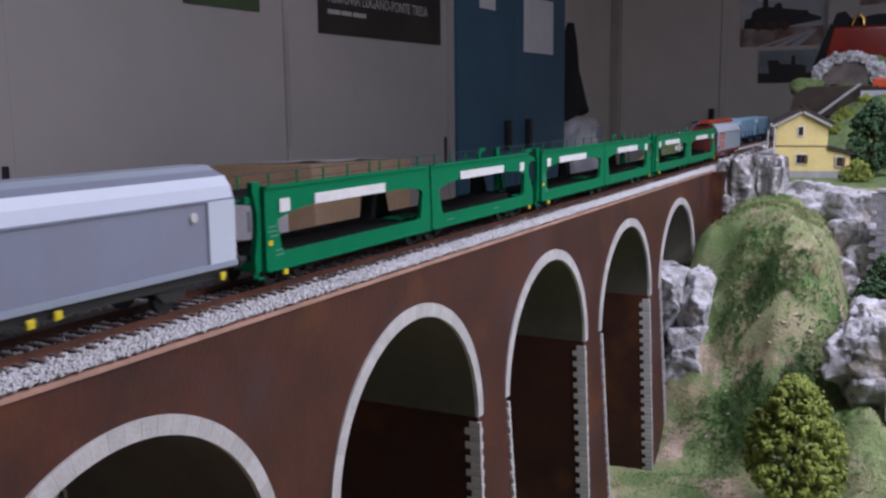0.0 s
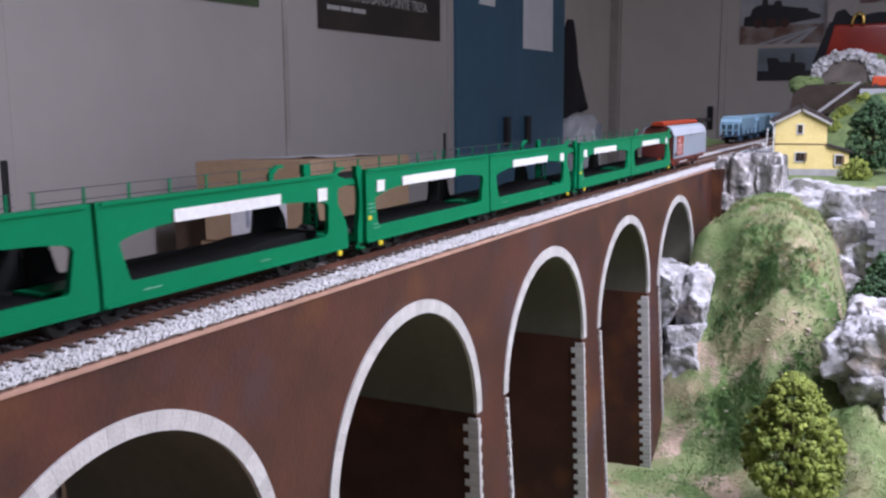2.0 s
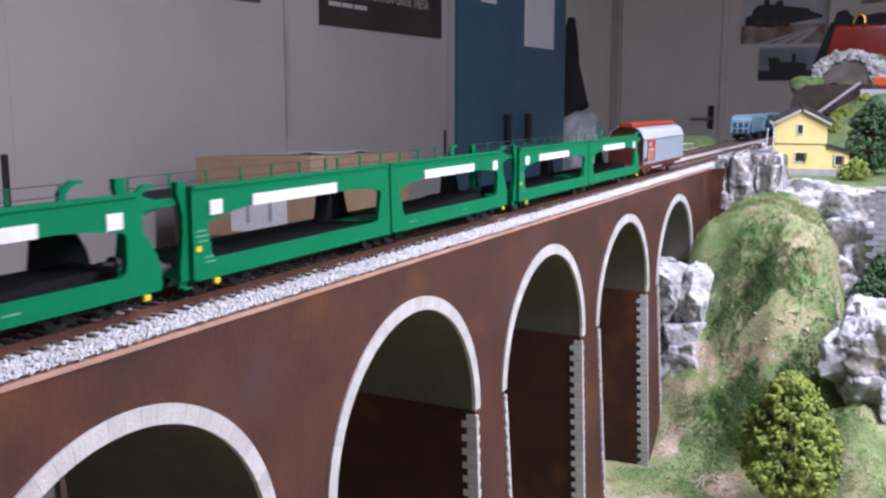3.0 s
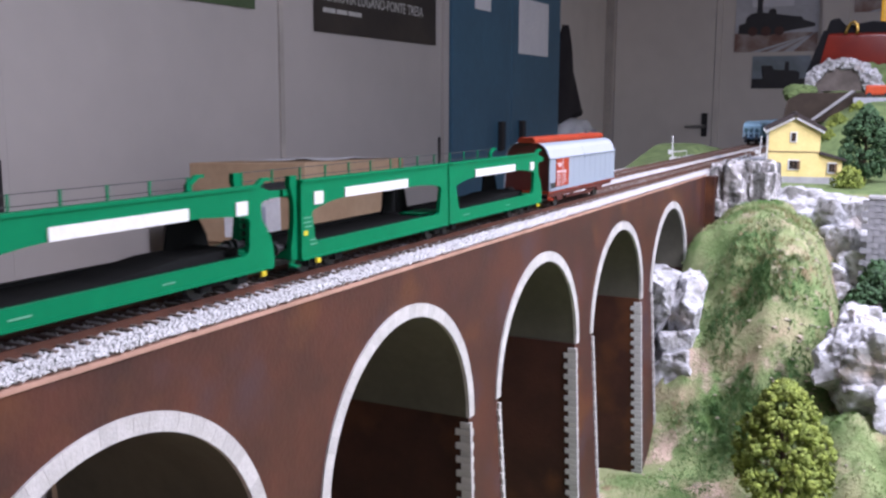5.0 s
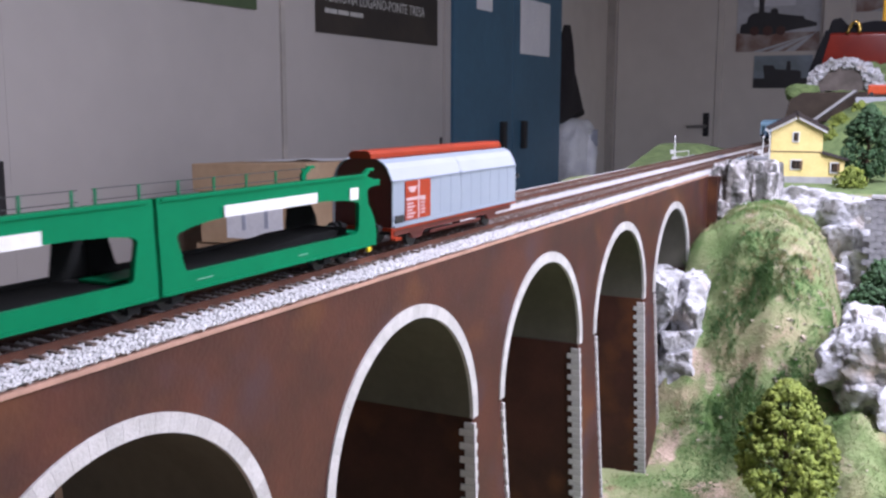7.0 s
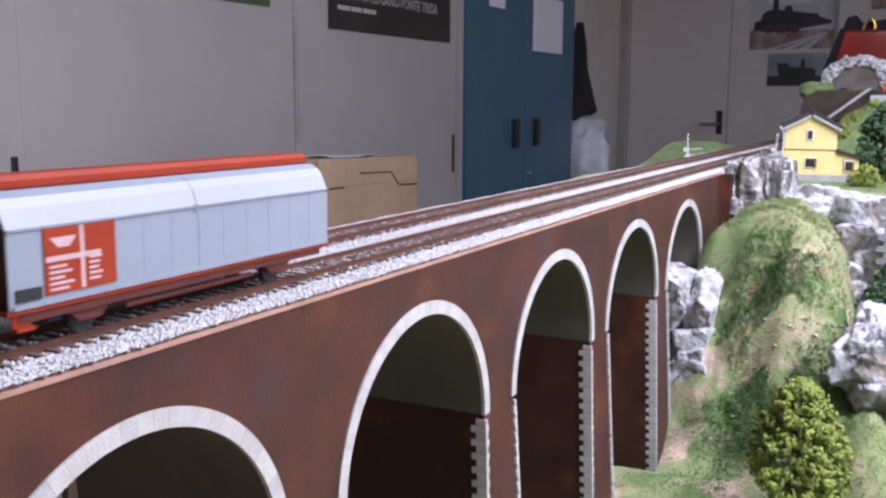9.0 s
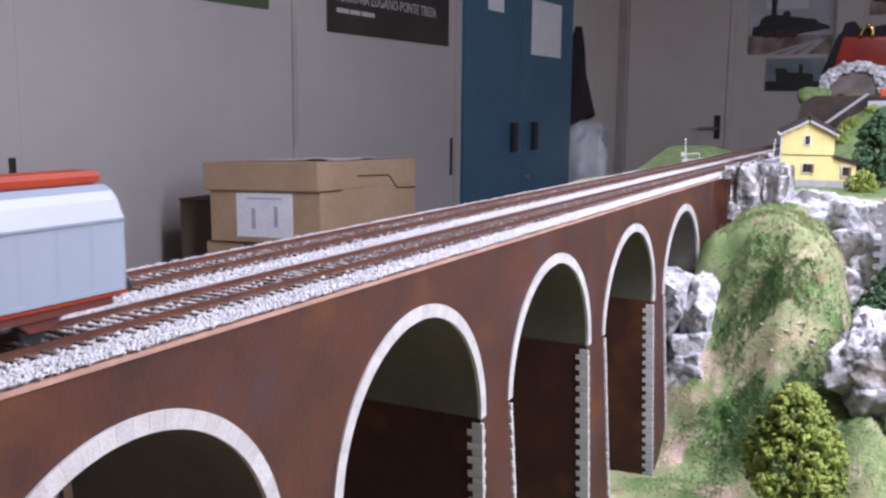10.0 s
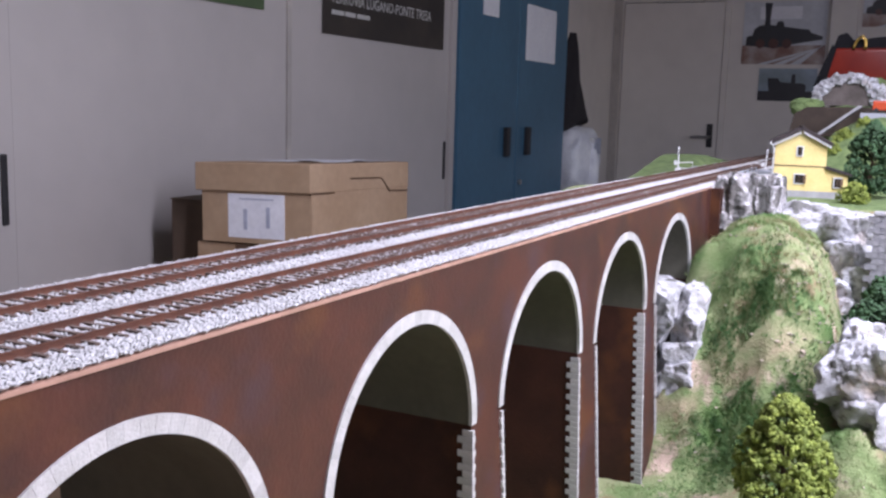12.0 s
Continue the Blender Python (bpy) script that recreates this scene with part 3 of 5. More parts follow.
def grass():
    rng = random.Random(8)
    verts, faces = [], []
    for _ in range(90000):
        x = rng.uniform(-0.02, 0.34)
        y = rng.uniform(0.55, 1.12)
        if fbm(x, y, 3, 18, 2) < -0.22 and rng.random() < 0.85:
            continue
        z = ground_z(x, y)
        h = rng.uniform(0.001, 0.0032)
        a = rng.random() * 6.28
        lx, ly = rng.uniform(-1.5, 1.5) * h, rng.uniform(-1.6, 1.2) * h
        wx, wy = 0.0003 * math.cos(a), 0.0003 * math.sin(a)
        c = len(verts)
        verts += [(x - wx, y - wy, z - 0.001), (x + wx, y + wy, z - 0.001), (x + lx, y + ly, z + h)]
        faces.append((c, c + 1, c + 2))
    # upright tufts along the brow and round the foot of the slope
    for _ in range(260):
        x, y = (rng.uniform(0.02, 0.13), rng.uniform(1.0, 1.1)) if rng.random() < 0.6 else (rng.uniform(0.03, 0.2), rng.uniform(0.62, 1.0))
        z = ground_z(x, y)
        for _ in range(14):
            px, py, h = x + rng.gauss(0, 0.0016), y + rng.gauss(0, 0.0016), rng.uniform(0.002, 0.0055)
            a = rng.random() * 6.28
            wx, wy = 0.00035 * math.cos(a), 0.00035 * math.sin(a)
            c = len(verts)
            verts += [(px - wx, py - wy, z - 0.001), (px + wx, py + wy, z - 0.001), (px + rng.uniform(-0.7, 0.7) * h, py + rng.uniform(-0.9, 0.4) * h, z + h)]
            faces.append((c, c + 1, c + 2))
    me = bpy.data.meshes.new("grass")
    me.from_pydata(verts, [], faces)
    me.materials.append(M_GRASS)
    ob = new("grass", me)
    ob.matrix_world = pose(0, 0, Z0)
    return tagged(ob, "static grass fibres on the model hillside", "grass", kind="stuff")


grass()
M_FLOCK = island_tint(material("dark_green_flock", (0.09, 0.2, 0.068), 0.9, second=(0.15, 0.25, 0.095), scale=40, mix=0.4), 0.2)


def flock():
    """A hollow of darker, thicker grass on the slope."""
    rng = random.Random(31)
    verts, faces = [], []
    for _ in range(52000):
        x, y = rng.gauss(0.082, 0.029), rng.gauss(0.885, 0.042)
        if fbm(x, y, 7, 22, 3) < -0.3 + 0.3 * rng.random():
            continue
        z, h = ground_z(x, y), rng.uniform(0.001, 0.003)
        a = rng.random() * 6.28
        wx, wy = 0.0004 * math.cos(a), 0.0004 * math.sin(a)
        c = len(verts)
        verts += [(x - wx, y - wy, z - 0.001), (x + wx, y + wy, z - 0.001), (x + rng.uniform(-1.4, 1.4) * h, y - rng.uniform(-0.8, 1.6) * h, z + h)]
        faces.append((c, c + 1, c + 2))
    me = bpy.data.meshes.new("dark_grass")
    me.from_pydata(verts, [], faces)
    me.materials.append(M_FLOCK)
    ob = new("dark_grass", me)
    ob.matrix_world = pose(0, 0, Z0)
    return tagged(ob, "patch of darker green static grass on the slope", "grass", kind="stuff")


flock()


def rock(name, centre, half, seed, mat, label, rough=0.42, level=6, turn=0, stretch=1.0, square=0.62, cell=1.7, gap=0.16):
    bm = bmesh.new()
    bmesh.ops.create_icosphere(bm, subdivisions=level, radius=1)
    s = Vector((seed * 3.7, seed * 1.3, seed * 2.1))
    for v in bm.verts:
        p = v.co.copy()
        # square the ball off a little, then break it into blocks and cracks
        q = Vector([math.copysign(abs(c) ** square, c) for c in p])
        d, pts = noise.voronoi(Vector((q.x * cell, q.y * cell, q.z * cell * stretch)) + s)
        block = noise.noise(pts[0] * 5.1 + s) * 0.8
        crack = -0.4 * max(0.0, gap - (d[1] - d[0])) / gap
        fine = fbm(q.x + s.x, q.y + s.y, q.z * 1.4 + s.z, 3.4, 4) * 0.17
        v.co = Vector((q.x * half[0], q.y * half[1], q.z * half[2])) * (1 + rough * (block + crack + fine + 0.05 * fbm(q.x * 3 + s.x, q.y * 3, q.z * 4, 4.0, 3)))
    return thing(name, bm, mat, label, "rock", "rock outcrops", m=pose(centre[0], centre[1], Z0 + centre[2], 0, 0, turn))


def crag(label, blocks, seed, mat, tilt=0.2, cut=0.98, relief=0.0035):
    """An outcrop of split, angular blocks, each cut by uneven planes."""
    rng = random.Random(seed)
    ob = empty("rock_outcrop", pose(blocks[0][0], blocks[0][1], Z0 + blocks[0][2]), label, "rock", "rock outcrops")
    for bx_, by_, bz_, hx_, hy_, hz_ in blocks:
        planes = []
        for ax in range(3):
            for s in (-1, 1):
                n = Vector([rng.uniform(-tilt, tilt) for _ in range(3)])
                n[ax] = s
                planes.append((n.normalized(), rng.uniform(0.9, 1.05)))
        for _ in range(9):
            n = Vector([rng.uniform(-1, 1) for _ in range(3)]).normalized()
            planes.append((n, rng.uniform(cut, cut + 0.27)))
        bm = bmesh.new()
        bmesh.ops.create_icosphere(bm, subdivisions=5, radius=1)
        off = Vector((rng.uniform(0, 50), rng.uniform(0, 50), 0))
        for v in bm.verts:
            d = v.co.normalized()
            r = min(dist / max(1e-3, n.dot(d)) for n, dist in planes if n.dot(d) > 0.05)
            p = d * min(r, 1.6)
            q = Vector((p.x * hx_, p.y * hy_, p.z * hz_))
            w = (q + off) * 55
            q += d * relief * (fbm(w.x, w.y, w.z * 1.0, 1.0, 4) - 0.5 * max(0.0, 0.2 - abs(noise.noise(w * 0.8))) / 0.2)
            v.co = q
        part("block", bm, mat, ob, m=Matrix.Translation((bx_ - blocks[0][0], by_ - blocks[0][1], bz_ - blocks[0][2])))
    return ob


crag("blocky white-grey plaster rock under the last arch", [
    (0.0, 0.95, -0.21, 0.044, 0.055, 0.034), (-0.022, 0.95, -0.125, 0.034, 0.05, 0.034), (0.021, 0.945, -0.124, 0.0145, 0.045, 0.031),
    (-0.02, 0.945, -0.18, 0.036, 0.052, 0.028), (0.014, 0.94, -0.182, 0.024, 0.05, 0.03), (0.018, 0.94, -0.166, 0.021, 0.05, 0.022), (-0.02, 0.98, -0.175, 0.05, 0.04, 0.07)], 4, M_ROCK)
crag("grey rock abutment with upright cracks at the viaduct end", [
    (0.036, 1.165, -0.03, 0.036, 0.036, 0.039), (0.0125, 1.143, -0.024, 0.0125, 0.035, 0.033), (0.0265, 1.139, -0.025, 0.012, 0.035, 0.034),
    (0.0425, 1.142, -0.027, 0.0125, 0.035, 0.034), (0.0575, 1.142, -0.032, 0.0125, 0.035, 0.033), (0.024, 1.128, -0.05, 0.022, 0.03, 0.018), (0.053, 1.127, -0.05, 0.018, 0.03, 0.017)], 9, M_ROCKD, 0.08, 1.2, 0.0042)
crag("white-grey layered rock ledge below the house", [
    (0.098, 1.155, -0.046, 0.04, 0.036, 0.028), (0.086, 1.135, -0.05, 0.026, 0.032, 0.02), (0.118, 1.125, -0.05, 0.028, 0.034, 0.024), (0.147, 1.118, -0.046, 0.024, 0.034, 0.024),
    (0.136, 1.1, -0.066, 0.02, 0.03, 0.016), (0.112, 1.108, -0.066, 0.022, 0.026, 0.013)], 21, M_ROCK, 0.35, 1.0, 0.0042)
crag("white-grey layered rock face", [
    (0.152, 1.088, -0.078, 0.02, 0.028, 0.026), (0.146, 1.075, -0.106, 0.018, 0.028, 0.02), (0.16, 1.07, -0.098, 0.015, 0.026, 0.024), (0.155, 1.06, -0.132, 0.022, 0.03, 0.024)], 14, M_ROCK, 0.3, 0.98, 0.004)
crag("large white-grey boulder on the grassy slope", [
    (0.195, 0.9, -0.158, 0.042, 0.05, 0.042), (0.17, 0.878, -0.14, 0.025, 0.034, 0.026), (0.202, 0.868, -0.138, 0.03, 0.036, 0.03), (0.187, 0.862, -0.166, 0.026, 0.036, 0.02), (0.215, 0.858, -0.17, 0.028, 0.036, 0.024),
    (0.174, 0.905, -0.113, 0.016, 0.03, 0.014), (0.235, 0.89, -0.152, 0.035, 0.05, 0.05)], 5, M_ROCK, 0.28, 1.0, 0.0042)


def rubble():
    """Loose pale stones on the broken flank of the slope."""
    rng = random.Random(17)
    verts, faces = [], []
    for _ in range(260):
        if rng.random() < 0.65:
            x, y = rng.gauss(0.125, 0.018), rng.uniform(0.84, 1.05)
        else:
            x, y = rng.uniform(0.01, 0.2), rng.uniform(0.7, 1.05)
        z, s = ground_z(x, y), rng.uniform(0.0008, 0.003)
        c = len(verts)
        for d in ((1, 0, 0), (0, 1, 0), (-1, 0, 0), (0, -1, 0), (0.6, 0.6, 0.5), (-0.6, 0.6, 0.5), (-0.6, -0.6, 0.5), (0.6, -0.6, 0.5), (0, 0, 0.9), (0, 0, -0.7)):
            verts.append((x + d[0] * s * rng.uniform(0.7, 1.2), y + d[1] * s * rng.uniform(0.7, 1.2), z + d[2] * 0.5 * s * rng.uniform(0.7, 1.2)))
        for k in range(4):
            n = (k + 1) % 4
            faces += [(c + k, c + n, c + 4 + k), (c + n, c + 4 + n, c + 4 + k), (c + 4 + k, c + 4 + n, c + 8), (c + n, c + k, c + 9)]
    me = bpy.data.meshes.new("rubble")
    me.from_pydata(verts, [], faces)
    me.materials.append(M_RUBBLE)
    ob = new("rubble", me)
    ob.matrix_world = pose(0, 0, Z0)
    return tagged(ob, "loose pinkish and white stones on the slope", "stones", kind="stuff")


def dry_brush():
    """Sparse straw-coloured stems on the broken upper slope."""
    rng = random.Random(77)
    verts, faces = [], []
    for _ in range(420):
        x, y = rng.gauss(0.105, 0.026), rng.uniform(0.9, 1.06)
        if fbm(x, y, 2, 24, 2) < 0.0:
            continue
        z = ground_z(x, y)
        for _ in range(9):
            px, py, h = x + rng.gauss(0, 0.002), y + rng.gauss(0, 0.002), rng.uniform(0.003, 0.009)
            a = rng.random() * 6.28
            wx, wy = 0.0003 * math.cos(a), 0.0003 * math.sin(a)
            c = len(verts)
            verts += [(px - wx, py - wy, z - 0.001), (px + wx, py + wy, z - 0.001), (px + rng.uniform(-0.6, 0.6) * h, py - rng.uniform(0, 0.9) * h, z + h * 0.8)]
            faces.append((c, c + 1, c + 2))
    me = bpy.data.meshes.new("dry_grass")
    me.from_pydata(verts, [], faces)
    me.materials.append(M_STRAW)
    ob = new("dry_grass", me)
    ob.matrix_world = pose(0, 0, Z0)
    return tagged(ob, "sparse straw-coloured dry grass on the broken slope", "grass", kind="stuff")


M_STRAW = island_tint(material("straw", (0.4, 0.31, 0.19), 0.9, second=(0.26, 0.24, 0.11), scale=40), 0.3)
dry_brush()
M_RUBBLE = island_tint(material("pinkish_rubble", (0.36, 0.29, 0.23), 0.9, second=(0.28, 0.26, 0.2), scale=70), 0.45)
rubble()

# ---- trees and bushes ----
def tree(name, x, y, z, height, radius, seed, mat, label, category, bottom=0.12, clumps=260, leaves=9, leaf=0.0022, cone=0.5):
    rng = random.Random(seed)
    ob = empty(name, pose(x, y, Z0 + z), label, category)
    bm = bmesh.new()
    tube(bm, [(0, 0, -0.004), (0.001, 0.001, height * 0.4), (0, 0.001, height * 0.8)], [height * 0.03, height * 0.022, height * 0.006], 7)
    tips = []
    for k in range(clumps):
        h = bottom + (1 - bottom) * rng.random()
        prof = (1 - ((h - bottom) / (1 - bottom)) ** (1 + 1.6 * (1 - cone))) ** 0.65 * min(1, 0.45 + (h - bottom) * 2.6)
        rr = radius * prof * (0.55 + 0.5 * rng.random() ** 0.5)
        a = rng.random() * 6.283
        rr *= 1 + 0.5 * noise.noise(Vector((math.cos(a) * 1.6 + seed, math.sin(a) * 1.6, h * 4)))
        tips.append(Vector((rr * math.cos(a), rr * math.sin(a), h * height)))
    for p in tips[::12]:
        tube(bm, [(0, 0, p.z * 0.7), (p.x * 0.5, p.y * 0.5, p.z * 0.86), p], [height * 0.008, height * 0.005, height * 0.002], 4)
    part("trunk", bm, M_BARK, ob)
    verts, faces = [], []
    for p in tips:
        cr = leaf * rng.uniform(1.2, 2.1)
        for _ in range(leaves):
            d = Vector((rng.gauss(0, 1), rng.gauss(0, 1), rng.gauss(0, 0.8)))
            d.normalize()
            c = p + d * cr
            s = leaf * rng.uniform(0.55, 1.1)
            u = d.orthogonal().normalized()
            u.rotate(Matrix.Rotation(rng.random() * 6.28, 3, d))
            w = d.cross(u)
            n = len(verts)
            for q in (u, w, -u, -w):
                verts.append(c + q * s + d * rng.uniform(-0.25, 0.25) * s)
            verts.append(c + d * s * 0.6)
            faces += [(n, n + 1, n + 4), (n + 1, n + 2, n + 4), (n + 2, n + 3, n + 4), (n + 3, n, n + 4)]
    me = bpy.data.meshes.new("crown")
    me.from_pydata(verts, [], faces)
    me.materials.append(mat)
    c = new("crown", me)
    c.parent = ob
    return ob


tree("bush", 0.133, 0.745, -0.232, 0.099, 0.037, 3, M_LEAF, "pointed light green model bush on the valley floor", "bush", 0.03, 520, 16, 0.0023, 0.55)
tree("tree", 0.15, 1.34, -0.022, 0.094, 0.031, 4, M_LEAFD, "dark green bushy model tree beside the yellow house", "tree", 0.1, 330, 11, 0.0027, 0.25)
tree("bush", 0.138, 1.25, -0.024, 0.024, 0.017, 5, M_LEAF, "small olive green bush beside the house", "bush", 0.0, 160, 8, 0.0018, 0.2)
tree("tree", 0.185, 1.0, -0.16, 0.085, 0.03, 6, M_LEAFD, "dark green model tree below the masonry wall", "tree", 0.05, 360, 9, 0.0028)


# ---- rolling stock; local y runs along the train, y = 0 at the end that leads ----
ZR = 0.0064     # rail head above the deck edge
HWG = 0.0165    # half width of a wagon


def wheelset(parent, y, mat):
    bm = bmesh.new()
    for s in (-1, 1):
        tube(bm, [(s * 0.0078, y, 0.0055), (s * 0.0102, y, 0.0055)], 0.0054, 16)
    tube(bm, [(-0.008, y, 0.0055), (0.008, y, 0.0055)], 0.0012, 8)
    return part("wheelset", bm, mat, parent)


def bogie(parent, y, mat):
    bm = bmesh.new()
    for s in (-1, 1):
        box(bm, s * 0.0125 - 0.0012, s * 0.0125 + 0.0012, y - 0.014, y + 0.014, 0.0045, 0.0085)
        for d in (-0.01, 0.01):
            box(bm, s * 0.0132 - 0.0016, s * 0.0132 + 0.0016, y + d - 0.0028, y + d + 0.0028, 0.0032, 0.0082)
    box(bm, -0.0125, 0.0125, y - 0.003, y + 0.003, 0.006, 0.0098)
    part("bogie", bm, mat, parent)
    for d in (-0.01, 0.01):
        wheelset(parent, y + d, M_BLACK)


def buffers(parent, y, out, mat):
    for s in (-1, 1):
        bm = bmesh.new()
        tube(bm, [(s * 0.0098, y, 0.0122), (s * 0.0098, y + out * 0.005, 0.0122)], 0.0016, 8)
        tube(bm, [(s * 0.0098, y + out * 0.005, 0.0122), (s * 0.0098, y + out * 0.0062, 0.0122)], 0.0029, 12)
        part("buffer", bm, mat, parent)


# side walls of the sliding-wall wagons, seen from the end: (half width, height over the rail)
GREY_SIDE = [(HWG, 0.0135), (HWG, 0.0368), (0.0153, 0.0412), (0.0128, 0.0446), (0.0085, 0.0465), (0.004, 0.0478)]
RED_SIDE = [(HWG, 0.0125), (HWG, 0.0342), (0.0141, 0.0398), (0.0120, 0.0424), (0.0088, 0.0442), (0.004, 0.0452)]


def shell(bm, y0, y1, pts, mat_of, grow=0.0):
    full = [(x + grow, z + grow * 0.6) for x, z in pts]
    full = full + [(-x, z) for x, z in full[::-1]]
    A = [bm.verts.new((x, y0, z)) for x, z in full]
    B = [bm.verts.new((x, y1, z)) for x, z in full]
    n = len(full)
    for i in range(n):
        f = bm.faces.new((A[i], B[i], B[(i + 1) % n], A[(i + 1) % n]))
        f.material_index = mat_of(i, n)
    bm.faces.new(A).material_index = 0
    bm.faces.new(B[::-1]).material_index = 0
    bmesh.ops.recalc_face_normals(bm, faces=bm.faces[:])


def sliding_wagon(name, L, colours, label, seams, ridge, prof):
    side, roof, frame_m, end_m, ridge_m = colours
    zs, zd, zt = prof[0][1], prof[1][1], prof[-1][1]
    ob = empty(name, pose(-0.0255, 0, Z0 + ZR), label, "wagon", "freight train")
    bm = bmesh.new()
    shell(bm, 0.0012, L - 0.0012, prof, lambda i, n: 0, -0.0004)
    part("body", bm, end_m, ob, "dark end walls")
    edges = [0.0] + list(seams) + [L]
    for a, b in zip(edges, edges[1:]):
        for s in (1, -1):
            bm = bmesh.new()
            pts = prof[:5]
            out = [(s * x, z) for x, z in pts] + [(s * (x - 0.0006), z - 0.0004) for x, z in pts[::-1]]
            A = [bm.verts.new((x, a + 0.00012, z)) for x, z in out]
            B = [bm.verts.new((x, b - 0.00012, z)) for x, z in out]
            n = len(out)
            for i in range(n):
                f = bm.faces.new((A[i], B[i], B[(i + 1) % n], A[(i + 1) % n]))
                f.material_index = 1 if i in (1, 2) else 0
            bm.faces.new(A)
            bm.faces.new(B[::-1])
            bmesh.ops.recalc_face_normals(bm, faces=bm.faces[:])
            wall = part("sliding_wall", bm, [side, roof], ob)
            # fine ribs and the drip edge under the white part
            part("drip_rail", boxes((s * HWG - 0.0003, s * HWG + 0.0006, a + 0.0004, b - 0.0004, zd - 0.0004, zd + 0.0003)), side, wall)
            for r in range(1, 6 if ridge else 1):
                y = a + (b - a) * r / 6
                part("rib", boxes((s * HWG - 0.0002, s * HWG + 0.00008, y - 0.0003, y + 0.0003, zs + 0.0007, zd - 0.0006)), side, wall)
            if ridge and b < L:
                part("seam_catch", boxes((s * HWG - 0.0002, s * HWG + 0.0005, b - 0.0018, b - 0.0004, zd - 0.002, zd + 0.0008)), side, wall)
    rg = bmesh.new()
    if ridge:
        prism(rg, [(-0.006, zt - 0.0006), (0.006, zt - 0.0006), (0.006, zt + 0.0014), (0.0044, zt + 0.0029), (-0.0044, zt + 0.0029), (-0.006, zt + 0.0014)], "y", -0.0018, L + 0.0008)
    else:
        prism(rg, [(-0.0086, zt - 0.0014), (0.0086, zt - 0.0014), (0.005, zt + 0.0004), (-0.005, zt + 0.0004)], "y", 0.0, L)
    part("roof_ridge", rg, ridge_m, ob, "raised roof ridge")
    part("underframe", boxes((-0.0163, 0.0163, -0.0005, L + 0.0005, zs - 0.0016, zs - 0.0001)), frame_m, ob)
    for s in (-1, 1):
        part("side_beam", boxes((s * 0.0142 - 0.001, s * 0.0142 + 0.001, 0.004, L - 0.004, zs - 0.0044, zs - 0.0016)), end_m if ridge else frame_m, ob)
    part("sill_rail", boxes((0.0166, 0.0172, 0.001, L - 0.001, zs - 0.0001, zs + 0.0011)), side, ob)
    for y in (0.03, L - 0.03):
        wheelset(ob, y, M_BLACK)
        for s in (-1, 1):
            bm = bmesh.new()
            prism(bm, [(y - 0.011, zs - 0.002), (y + 0.011, zs - 0.002), (y + 0.004, 0.0045), (y - 0.004, 0.0045)], "x", s * 0.0128 - 0.0009, s * 0.0128 + 0.0009)
            part("axle_guard", bm, frame_m if not ridge else end_m, ob)
    if ridge:
        part("brake_rod", boxes((0.0125, 0.0135, 0.045, L - 0.045, 0.0052, 0.0066)), end_m, ob)
        part("step", boxes((0.0142, 0.0168, 0.002, 0.008, 0.0062, 0.0072), (0.0142, 0.0148, 0.002, 0.008, 0.0072, zs - 0.002)), frame_m, ob)
    for y, o in ((0, -1), (L, 1)):
        buffers(ob, y, o, M_BLACK)
    return ob


M_PRINT = material("faded_print", (0.5, 0.36, 0.37), 0.6, scale=60)
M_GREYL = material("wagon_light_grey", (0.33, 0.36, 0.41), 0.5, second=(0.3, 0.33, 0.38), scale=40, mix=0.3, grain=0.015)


def red_wagon():
    L = 0.152
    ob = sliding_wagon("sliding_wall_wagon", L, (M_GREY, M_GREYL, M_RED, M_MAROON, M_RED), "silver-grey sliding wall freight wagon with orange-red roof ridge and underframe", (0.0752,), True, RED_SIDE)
    x = HWG + 0.0004
    sign = part("logo_panel", boxes((x - 0.0003, x + 0.0001, 0.0118, 0.038, 0.0148, 0.0336)), M_RED, ob, "orange-red printed panel with pale marks")
    bm = bmesh.new()
    prism(bm, [(0.0138, 0.0308), (0.0232, 0.0308), (0.0205, 0.0279), (0.0165, 0.0279)], "x", x, x + 0.0003)
    box(bm, x, x + 0.0003, 0.0244, 0.0258, 0.0151, 0.0335)
    for k, w in enumerate((0.0062, 0.0078, 0.0052, 0.0085, 0.0066)):
        z = 0.0222 - k * 0.0016
        box(bm, x, x + 0.0003, 0.0132, 0.0132 + w, z, z + 0.0008)
        box(bm, x, x + 0.0003, 0.0275, 0.0323 - 0.0007 * (k % 3), z + 0.0012, z + 0.002)
    box(bm, x, x + 0.0003, 0.0122, 0.032, 0.0241, 0.0256)
    part("print", bm, M_PRINT, sign, "pale unreadable marks")
    part("label_plate", boxes((x - 0.0003, x + 0.0002, 0.002, 0.0105, 0.0144, 0.0179)), M_BLACK, ob, "black data plate")
    return ob


